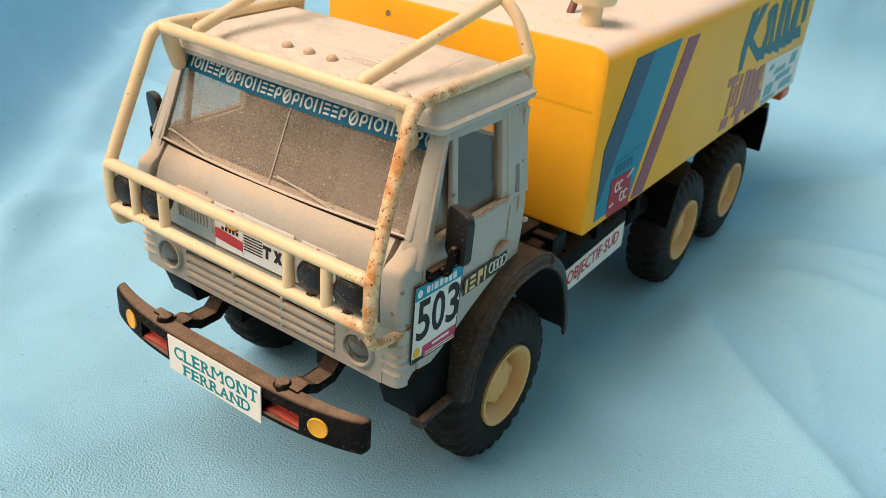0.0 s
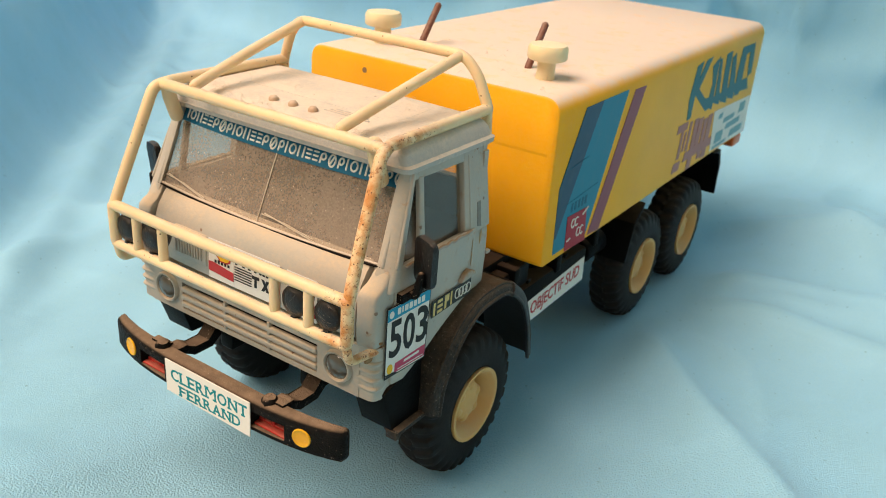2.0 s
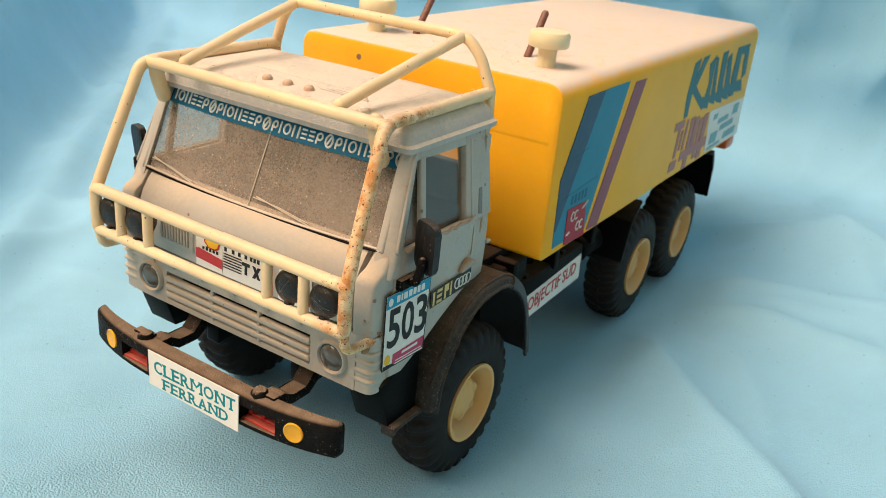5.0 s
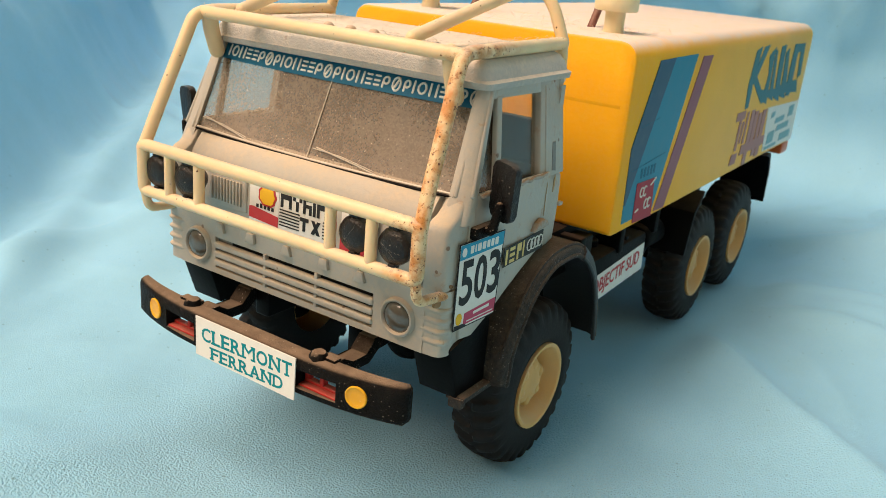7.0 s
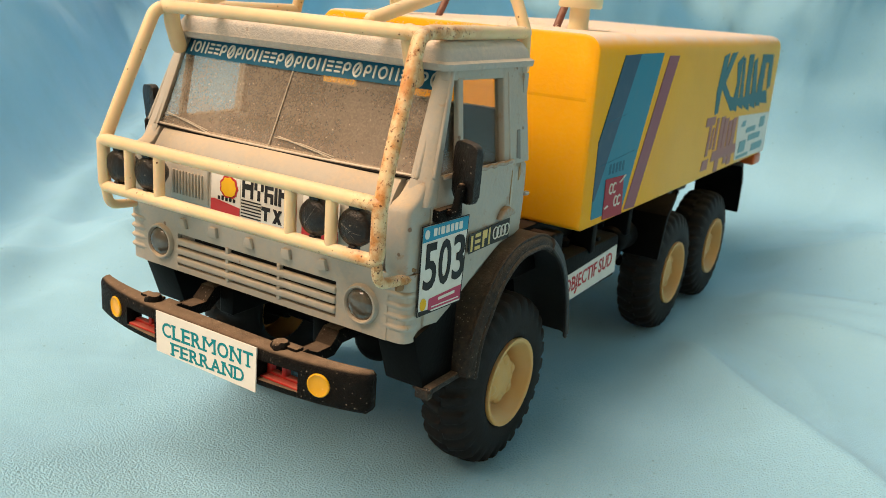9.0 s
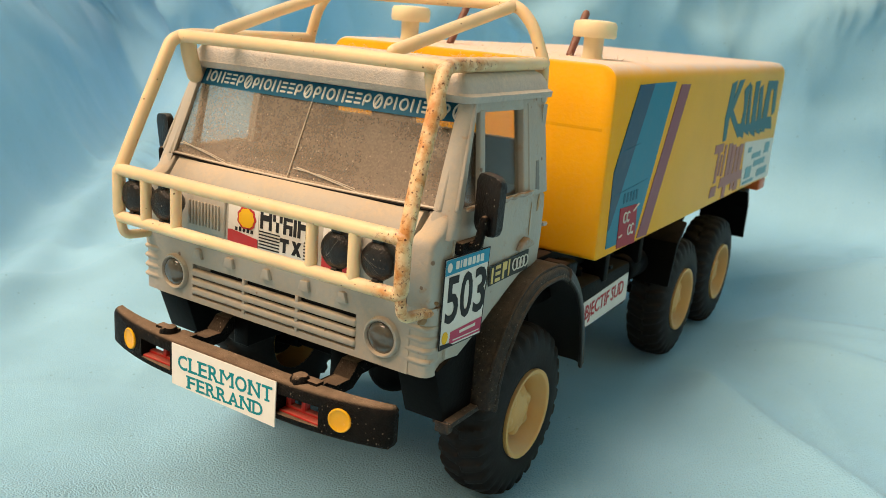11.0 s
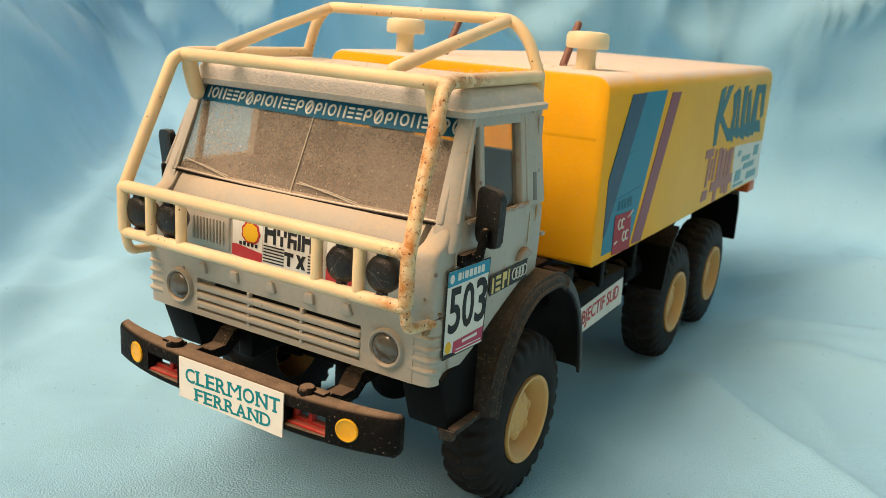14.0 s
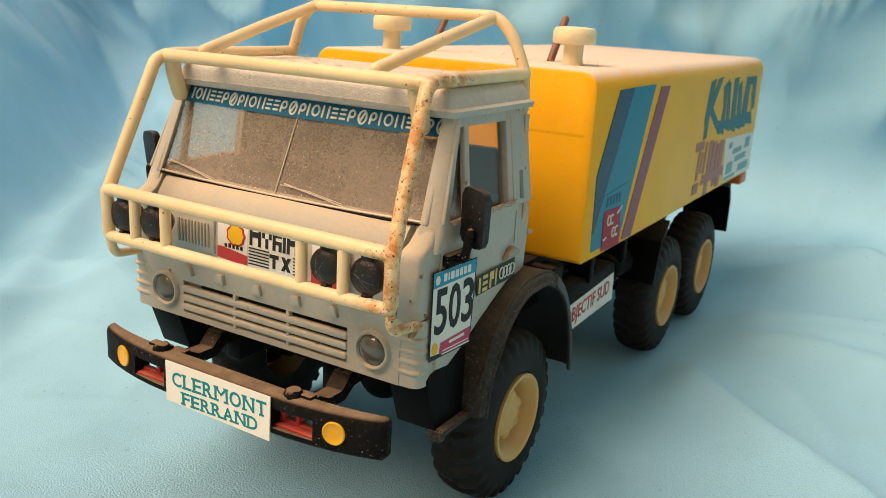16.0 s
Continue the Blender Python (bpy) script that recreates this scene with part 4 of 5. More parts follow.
for x in (15.5, 21.8):
    bm = bmesh.new()
    for k in range(2):
        a, b = rng.uniform(0, 6.28), rng.uniform(1.6, 4.2)
        p, q = (1.6 * math.cos(a), 1.6 * math.sin(a)), (1.6 * math.cos(a + b), 1.6 * math.sin(a + b))
        mid = (0.4 * (p[0] + q[0]) + rng.uniform(-0.5, 0.5), 0.4 * (p[1] + q[1]) + rng.uniform(-0.5, 0.5))
        tube(bm, [(x + u, 2.22 + 0.1 * (u * u + v * v), 44.7 + v) for u, v in (p, mid, q)], 0.008, 4)
    part("cobweb_thread", bm, HANDLE, guard_ob, "pale cobweb threads")
# glue residue where the guard meets the cab corner
for x, y, z, r in ((26.0, 7.4, 37.2, 0.75), (26.2, 9.9, 38.9, 0.45)):
    bm = bmesh.new()
    bmesh.ops.create_icosphere(bm, subdivisions=3, radius=r, matrix=Matrix.Translation((x, y, z)) @ Matrix.Diagonal((0.5, 1.2, 0.8, 1)))
    for v in bm.verts:
        v.co += Vector(noise.noise_vector(v.co * 0.9)) * 0.3
    part("glue_lump", bm, RUST, truck, "rust-brown glue residue")

# ---- dust fibres that cling to the roof and the rails
rng = random.Random(8)


def lint(name, parent, spots, size):
    """Short curled fibres standing on the given spots."""
    bm = bmesh.new()
    for x, y, z in spots:
        a, r = rng.uniform(0, 6.28), size * rng.uniform(0.4, 1.0)
        b = a + rng.uniform(-1.2, 1.2)
        h = r * rng.uniform(0.1, 0.6)
        tube(bm, [(x, y, z), (x + 0.5 * r * math.cos(a), y + 0.5 * r * math.sin(a), z + h), (x + 0.5 * r * (math.cos(a) + math.cos(b)), y + 0.5 * r * (math.sin(a) + math.sin(b)), z + h * rng.uniform(0.2, 1.3))], 0.022, 3)
    part(name, bm, LINT, parent, "pale dust fibres")


lint("roof_lint", truck, [(rng.uniform(-22, 22), rng.uniform(15.6, 20.5), 66.95) for k in range(150)] + [(rng.uniform(-22, 22), rng.uniform(20, 37), 67.2) for k in range(120)], 1.5)
lint("rail_lint", truck, [(x, 12.1, 68.45) for x in [rng.uniform(-22, 22) for k in range(60)]] + [(22.9, y, 68.5) for y in [rng.uniform(15, 39) for k in range(50)]] + [(s * (15.3 + 1.9 * t), 12.9 + 26.7 * t, 69.4 + 6.8 * t) for s, t in [(rng.choice((1, -1)), rng.random()) for k in range(60)]], 1.1)
lint("box_lint", truck, [(rng.uniform(-25, 25), rng.uniform(55.5, 80), 67.9) for k in range(160)], 1.6)

# ---- mirrors
for s in (1, -1):
    bm = bmesh.new()
    lean = pose(0, 0, 0, 0, 0, -17)
    prism(bm, rounded([(-2.05, -3.9), (2.05, -3.9), (2.15, 3.9), (-2.15, 3.9)], 1.1), -0.55, 0.55, "y", bevel=0.2)
    bmesh.ops.transform(bm, matrix=Matrix.Translation((s * 29.6, 15.4, 51.2)) @ lean @ pose(0, 0, 0, 4, s * 5, 0), verts=bm.verts[:])
    mirror = part("wing_mirror", bm, LENS_BLACK, truck, "black wing mirror on a bent arm")
    bm = bmesh.new()
    tube(bm, bend([(s * 26.8, 15.0, 45.6), (s * 29.0, 14.2, 45.8), (s * 29.6, 14.4, 49.4)], 0.8), 0.6, 8)
    part("mirror_arm", bm, DUSTY, mirror)
    bm = bmesh.new()
    box(bm, s * 26.7, s * 27.9, 12.4, 18.0, 44.7, 46.4, 0.3)
    part("mirror_base", bm, DUSTY, mirror)

# ---- bumper


def bumper():
    """One curved bar with two openings through it."""
    bm = bmesh.new()
    zt, zb, lo, hi = 27.1, 21.5, 22.5, 25.3
    xs = [-26.2, -25.7, -24.2, -22, -19.5, -16.7, -14.5, -12.2, -9.9, -6.6, -3.3, 0, 3.3, 6.6, 9.9, 12.2, 14.5, 16.7, 19.5, 22, 24.2, 25.7, 26.2]
    cols = []
    for x in xs:
        f = -1.2 + 3.2 * abs(x / 26.2) ** 3.5
        c = 0.5 if abs(x) > 26 else 0.0
        r = f + 3.2 - 1.3 * (x / 26.2) ** 2
        ring = [(f + 0.4 + c, zb + c), (f + c, zb + 0.4 + c), (f + c, lo), (f + c, hi), (f + c, zt - 0.8 - c), (f + 0.25 + c, zt - 0.25 - c), (f + 0.9 + c, zt - c), (r - 0.4 - c, zt - c), (r - c, zt - 0.5 - c), (r - c, hi), (r - c, lo), (r - c, zb + 0.3 + c)]
        cols.append([bm.verts.new((x, y, z)) for y, z in ring])
    k = 12
    for i, (a, b) in enumerate(zip(cols, cols[1:])):
        hole = 9.9 <= abs((xs[i] + xs[i + 1]) / 2) <= 16.7
        for j in range(k):
            if hole and j in (2, 9):
                continue
            bm.faces.new((a[j], a[(j + 1) % k], b[(j + 1) % k], b[j]))
        if hole:
            bm.faces.new((a[2], b[2], b[10], a[10]))
            bm.faces.new((a[3], a[9], b[9], b[3]))
    for x in (-16.7, -9.9, 9.9, 16.7):
        a = cols[xs.index(x)]
        bm.faces.new((a[2], a[3], a[9], a[10]))
    bm.faces.new(cols[0])
    bm.faces.new(cols[-1][::-1])
    ob = part("bumper", bm, DUSTY, truck, "black bumper with a dusty top edge", 50)
    for s in (1, -1):
        bm = bmesh.new()
        lathe(bm, [(1.2, 1.6), (-0.1, 1.6), (-0.2, 1.45), (-0.05, 1.25), (-0.08, 0.6), (-0.12, 0.05)], 24, "y")
        bmesh.ops.transform(bm, matrix=Matrix.Translation((s * 19.75, -0.06, 24.3)) @ pose(0, 0, 0, 0, 0, s * 12), verts=bm.verts[:])
        part("indicator", bm, AMBER, ob, "round amber indicator")
        bm = bmesh.new()
        box(bm, s * 10.0, s * 16.6, 0.8, 1.8, 22.5, 23.2, 0.15)
        box(bm, s * 12.8, s * 13.5, 0.7, 1.8, 23.0, 25.3, 0.15)
        box(bm, s * 10.0, s * 10.9, 0.9, 1.8, 23.0, 24.6, 0.15)
        box(bm, s * 10.0, s * 16.6, -0.3, 1.0, 22.52, 22.8, 0.05)
        part("tow_recess", bm, RED, ob, "red painted recess")
        bm = bmesh.new()
        lathe(bm, [(26.9, 1.3), (27.4, 1.3), (27.9, 0.95), (28.05, 0.1)], 24, "z", (s * 12.3, 0.9, 0))
        for v in bm.verts:
            v.co += Vector(noise.noise_vector(v.co * 1.1)) * 0.22
        box(bm, s * 11.4, s * 15.2, 0.8, 2.3, 26.9, 27.5, 0.2)
        part("bolt", bm, DUSTY, ob)
        bm = bmesh.new()
        prism(bm, [(1.3, 24.6), (1.3, 26.0), (4.8, 26.0), (6.4, 24.7), (9.4, 24.7), (11.0, 26.8), (20.0, 26.8), (20.0, 25.0), (12.0, 25.0), (10.3, 23.2), (6.2, 23.2), (4.4, 24.6)], s * 10.9, s * 13.8, "x", bevel=0.2)
        part("bumper_bracket", bm, DUSTY, ob, "dusty bent bracket")
    return ob


bumper()
bm = bmesh.new()
flat(bm, plane((-9.15, -1.22, 26.95), (1, 0, 0), (0, 0, 1)), [(0, -6.05), (19.35, -6.3), (19.5, 0.05), (0, 0)], 0.18)
card = part("name_plate", bm, PLATE, truck, "white card plate with teal capital letters", 0)
pm = plane((-9.15, -1.41, 26.95), (1, 0, 0.025), (0, 0, 1))
SERIFS = {"C": "", "L": "ab", "E": "ab", "R": "abc", "M": "abcd", "O": "", "N": "abd", "T": "m", "F": "ab", "A": "bc", "D": "ab"}


def slab_word(word, widths, x, z, h, gap):
    """Capitals of the built-in font, each with small slab serifs at its feet and heads."""
    for ch, w in zip(word, widths):
        ob = lettering("letter", ch, TEAL_INK, card, pm @ Matrix.Translation((x, z, 0)), w, h, 0.03, bold=0.0 if ch == "M" else 0.014)
        b = bmesh.new()
        b.from_mesh(ob.data)
        k = len(b.verts)
        for c in SERIFS[ch]:
            u = {"a": 0.13, "b": 0.13, "c": 0.87, "d": 0.87, "m": 0.5}[c] * w
            v = h - 0.13 if c in "ad" else 0.13
            m = pm @ Matrix.Translation((x + u, z + v, 0.02)) @ Matrix.Diagonal((0.85, 0.27, 0.035, 1))
            for vert in bmesh.ops.create_cube(b, size=1, matrix=m)["verts"]:
                vert.co *= MM
        b.to_mesh(ob.data)
        b.free()
        x += w + gap


slab_word("CLERMONT", (1.82, 1.56, 1.61, 1.87, 2.44, 2.08, 2.03, 1.82), 1.25, -3.5, 2.15, 0.34)
slab_word("FERRAND", (1.5, 1.55, 1.75, 1.75, 1.9, 1.9, 1.8), 3.05, -5.95, 1.9, 0.33)

# ---- wheels


def wheel():
    bm = bmesh.new()
    hubm = bmesh.new()
    lathe(hubm, [(-8.6, 2.0), (-4.0, 2.4), (-3.9, 4.6), (-3.0, 4.6), (-2.9, 2.2), (-1.9, 2.1)], 20, "x")
    w = part("wheel", hubm, BLACK, truck, "chunky toy wheel with a cream rim")
    prof = [(-0.9, 6.6), (-0.35, 6.9), (0.1, 7.5), (0.3, 8.6), (0.25, 9.6), (0.1, 10.5), (-0.15, 11.4), (-0.5, 12.1), (-0.95, 12.7), (-1.6, 13.15), (-2.4, 13.35)]
    prof += [(-3.0 - 0.6 * i, 13.42) for i in range(5)] + [(-8.4 - prof[-1 - i][0], prof[-1 - i][1]) for i in range(9)] + [(-7.8, 6.1)]
    n = 240
    rings = []
    for x, r in prof:
        ring = []
        u = (x + 4.2) / 4.2
        for j in range(n):
            a = 2 * math.pi * j / n
            side = 0.0 if u > 0 else 0.5
            ph = (a * 28 / (2 * math.pi) + side - 0.42 * (1 - abs(u))) % 1.0
            lug = max(0.0, min(1.0, (0.31 - abs(ph - 0.5)) / 0.07))
            amount = max(0.0, min(1.0, (r - 11.2) / 1.3)) * lug
            rr = r + 0.55 * amount
            xx = x + (0.3 if u > 0 else -0.3) * amount * (1 if abs(u) > 0.75 else 0)
            ring.append((xx, rr * math.cos(a), rr * math.sin(a)))
        rings.append(ring)
    loft(bm, rings, cap=False)
    part("tyre", bm, RUBBER, w, "black rubber tyre with deep lugs", 40)
    bm = bmesh.new()
    lathe(bm, [(-7.9, 6.15), (-0.9, 6.9), (0.05, 7.25), (0.5, 7.2), (0.55, 6.75), (0.3, 6.4), (-0.3, 6.25), (-0.5, 5.95), (-2.6, 5.55), (-3.2, 5.2), (-3.3, 4.6), (-2.5, 4.1), (-1.7, 3.8), (-1.1, 3.2), (-0.9, 1.6), (-0.85, 0.05)], 48, "x", cap=False)
    for k in range(6):
        a = 2 * math.pi * k / 6 + 0.3
        bmesh.ops.create_icosphere(bm, subdivisions=3, radius=1.0, matrix=Matrix.Translation((-1.8, 3.0 * math.cos(a), 3.0 * math.sin(a))) @ Matrix.Diagonal((1.0, 1.2, 1.2, 1)))
    part("rim", bm, RIM, w, "cream dished rim with a lobed hub", 50)
    return w


first = wheel()
first.location = Vector((27.7, 36.8, 14.2)) * MM
for s in (1, -1):
    for y in (36.8, 114.3, 145.3):
        if s == 1 and y == 36.8:
            continue
        m = Matrix.Translation(Vector((s * 27.7, y, 14.2)) * MM) @ pose(0, 0, 0, 17 * y, 0, 0 if s == 1 else 180)
        c = copy_thing(first, m)
        c.parent = truck

# ---- front mudguards


def mudguard(s):
    line = bend([Vector((0, *p)) for p in ((20.3, 21.0), (21.0, 26.5), (26.0, 34.4), (32.0, 38.2), (42.0, 38.4), (49.0, 33.0), (52.4, 25.0), (53.6, 18.4))], 4, 5)
    k = len(line)

    def skin(first, last, grow):
        rings = []
        for i in range(first, last + 1):
            p, d = line[i], line[min(i + 1, k - 1)] - line[max(i - 1, 0)]
            nrm = Vector((0, -d.z, d.y)).normalized()
            sec = []
            for x, o in ((19.0, 0.0), (28.2, 0.0), (29.2, -0.35), (29.7, -1.1), (29.7, -2.2), (29.2, -2.3), (29.0, -1.4), (28.0, -1.0), (19.0, -1.0)):
                q = p + nrm * (o + grow)
                sec.append((s * (x + grow), q.y, q.z))
            rings.append(sec)
        m = bmesh.new()
        loft(m, rings)
        return m
    cut = min(i for i, p in enumerate(line) if p.y > 44.5)
    ob = part("mudguard", skin(0, cut, 0.0), FENDER, truck, "black mudguard brown with dust", 40)
    part("rear_section", skin(cut - 1, k - 1, 0.3), REAR_GUARD, ob, "separate black rear piece", 40)
    # rolled lip along the outer edge, and a second bead a little above it
    for x, drop, first, last, r, m in ((29.6, 1.9, 0, cut, 0.42, FENDER), (28.9, 0.15, 3, cut, 0.3, FENDER), (29.9, 1.9, cut - 1, k - 1, 0.36, REAR_GUARD)):
        pts = []
        for i in range(first, last + 1):
            d = line[min(i + 1, k - 1)] - line[max(i - 1, 0)]
            q = line[i] - Vector((0, -d.z, d.y)).normalized() * drop
            pts.append((s * x, q.y, q.z))
        bm = bmesh.new()
        tube(bm, pts, r, 8)
        part("rolled_lip", bm, m, ob)
    # block in front of the wheel, with its footstep
    bm = bmesh.new()
    prism(bm, [(10.3, 29.6), (13.4, 21.0), (20.5, 20.6), (20.5, 33.0), (16.0, 30.4)], s * 20.3, s * 26.7, "x", bevel=0.3)
    part("wheel_arch_panel", bm, BLACK, truck, "black panel under the cab")
    bm = bmesh.new()
    box(bm, s * 24.8, s * 28.0, 13.4, 21.4, 20.6, 21.5, 0.3)
    box(bm, s * 25.4, s * 27.6, 13.2, 14.6, 19.6, 21.2, 0.25)
    if s > 0:
        part("footstep", bm, FENDER, truck, "dusty footstep")
    else:
        bm.free()
    bm = bmesh.new()
    box(bm, s * 15.5, s * 25.8, 20.5, 38, 38.0, 38.6, 0.1)
    part("arch_lining", bm, BLACK, truck)


for s in (1, -1):
    mudguard(s)

# ---- chassis
bm = bmesh.new()
for s in (1, -1):
    box(bm, s * 8.0, s * 11.0, 12, 172, 22.5, 28.0, 0.4)
for y in (24, 60, 90, 130, 168):
    box(bm, -8, 8, y - 1.5, y + 1.5, 23, 27.5, 0.3)
part("chassis_frame", bm, BLACK, truck, "black ladder frame")
bm = bmesh.new()
box(bm, -21, 21, 44, 172, 30.5, 35.6, 0.5)
box(bm, -24, 24, 40, 60, 29.0, 33.8, 0.6)
box(bm, -19, 19, 12, 40, 27.5, 31.0, 0.4)
part("subframe", bm, BLACK, truck, "black subframe under the load box")
for s in (1, -1):
    for y in (52, 70, 88):
        bm = bmesh.new()
        box(bm, s * 20, s * 25.2, y, y + 2.2, 27.5, 34.8, 0.4)
        part("outrigger", bm, BLACK, truck)
for y in (36.8, 114.3, 145.3):
    bm = bmesh.new()
    lathe(bm, [(-18.5, 1.4), (18.5, 1.4)], 12, "x", (0, y, 14.2))
    bmesh.ops.create_uvsphere(bm, u_segments=16, v_segments=10, radius=4.4, matrix=Matrix.Translation((2, y, 14.6)))
    part("axle", bm, BLACK, truck)
    for s in (1, -1):
        bm = bmesh.new()
        tube(bm, bend([(s * 13.0, y - 11, 24), (s * 13.0, y, 18.6), (s * 13.0, y + 11, 24)], 8), 0.9, 8)
        part("leaf_spring", bm, BLACK, truck)
for s in (1, -1):
    bm = bmesh.new()
    box(bm, s * 12.5, s * 24.8, 54.0, 85.6, 19.6, 28.6, 1.0)
    tank = part("fuel_tank", bm, BLACK, truck, "black side tank")
    bm = bmesh.new()
    box(bm, s * 14, s * 24, 60, 61.5, 28.4, 29.4, 0.3)
    box(bm, s * 14, s * 24, 76, 77.5, 28.4, 29.4, 0.3)
    lathe(bm, [(28.3, 1.5), (29.8, 1.5), (30.0, 1.2)], 16, "z", (s * 20.0, 68.0, 0))
    part("tank_strap", bm, BLACK, tank)
    bm = bmesh.new()
    lathe(bm, [(86.4, 2.6), (86.8, 3.0), (95.5, 3.0), (95.9, 2.6)], 20, "y", (s * 22.0, 0, 26.0))
    part("air_tank", bm, BLACK, truck, "small black cylinder")
    bm = bmesh.new()
    lathe(bm, [(86.4, 2.6), (86.8, 3.0), (97.5, 3.0), (97.9, 2.6)], 20, "y", (s * 18.0, 0, 21.0))
    part("air_tank", bm, BLACK, truck, "small black cylinder")
    # rear mudguards
    bm = bmesh.new()
    prism(bm, [(98.2, 21.0), (99.0, 21.0), (101.4, 29.5), (105.5, 33.4), (105.5, 34.2), (100.6, 30.2)], s * 16.5, s * 29.0, "x", bevel=0.15)
    part("rear_mudguard", bm, BLACK, truck, "thin black mudguard")
    bm = bmesh.new()
    prism(bm, [(154.0, 34.6), (158.6, 33.6), (161.0, 29.0), (161.4, 20.6), (162.2, 20.6), (162.0, 29.6), (159.4, 34.6)], s * 16.5, s * 29.0, "x", bevel=0.15)
    part("rear_mudguard", bm, BLACK, truck, "thin black mudguard")
    bm = bmesh.new()
    box(bm, s * 24.6, s * 28.8, 171.0, 178.0, 32.4, 35.3, 0.4)
    part("tail_lamp", bm, TAIL, truck, "orange-red tail lamp")

# ---- load box


def load_box():
    bm = bmesh.new()
    Y0, Y1, Z0, Z1, W = 54.5, 179.5, 35.6, 68.0, 29.0
    rings = []
    for y, c in ((Y0, 0.7), (Y0 + 0.25, 0.25), (Y0 + 0.8, 0.0), (100, 0.0), (140, 0.0), (Y1 - 1.2, 0.0), (Y1 - 0.4, 0.4), (Y1, 1.2)):
        sec = rounded([(-W + c, Z0 + c), (W - c, Z0 + c), (W - c, Z1 - c), (-W + c, Z1 - c)], [0.4, 0.4, 3.6 - c, 3.6 - c], 7)
        rings.append([(x, y, z - (0.8 * (y - Y0) / 122 if z > 60 else 0)) for x, z in sec])
    loft(bm, rings)
    ob = part("load_box", bm, YELLOW, truck, "bright yellow box body with a dusty pale top", 30)
    bm = bmesh.new()
    prism(bm, [(Y0 + 0.25, 52.6), (Y0 - 0.01, 57.3), (Y0 - 0.01, 57.6), (Y0 + 0.25, 59.9)], -W + 1.6, W - 1.6, "x")
    part("front_seam", bm, YELLOW, ob, "", 1)
    for x in (-14.5, 14.5):
        bm = bmesh.new()
        lathe(bm, [(Y0 + 0.2, 0.55), (Y0 - 0.06, 0.55), (Y0 - 0.08, 0.45), (Y0 - 0.02, 0.05)], 16, "y", (x, 0, 64.8))
        part("peg_hole", bm, RUST, ob)
    for s in (1, -1):
        bm = bmesh.new()
        lathe(bm, [(67.8, 1.9), (69.0, 1.7), (71.6, 1.75), (71.5, 3.5), (71.8, 3.75), (73.6, 3.75), (74.2, 3.4), (74.4, 2.0), (74.45, 0.05)], 32, "z", (s * 19.3, 66.0, 0))
        part("roof_vent", bm, CREAM, ob, "cream mushroom-shaped vent")
        bm = bmesh.new()
        tube(bm, [(s * 12.9, 70.8, 67.9), (s * 12.8, 76.2, 75.4)], 0.72, 10)
        part("peg", bm, BROWN, ob, "brown leaning peg")
    return ob


load = load_box()


def side_sticker(name, pts, mat, label="", s=1, lift=0.0, parent=None):
    """pts: (y, z) on the side of the box."""
    bm = bmesh.new()
    order = pts if s > 0 else pts[::-1]
    prism(bm, order, s * (29.0 + lift), s * (29.0 + lift + 0.1), "x")
    return part(name, bm, mat, parent or truck, label, 0)


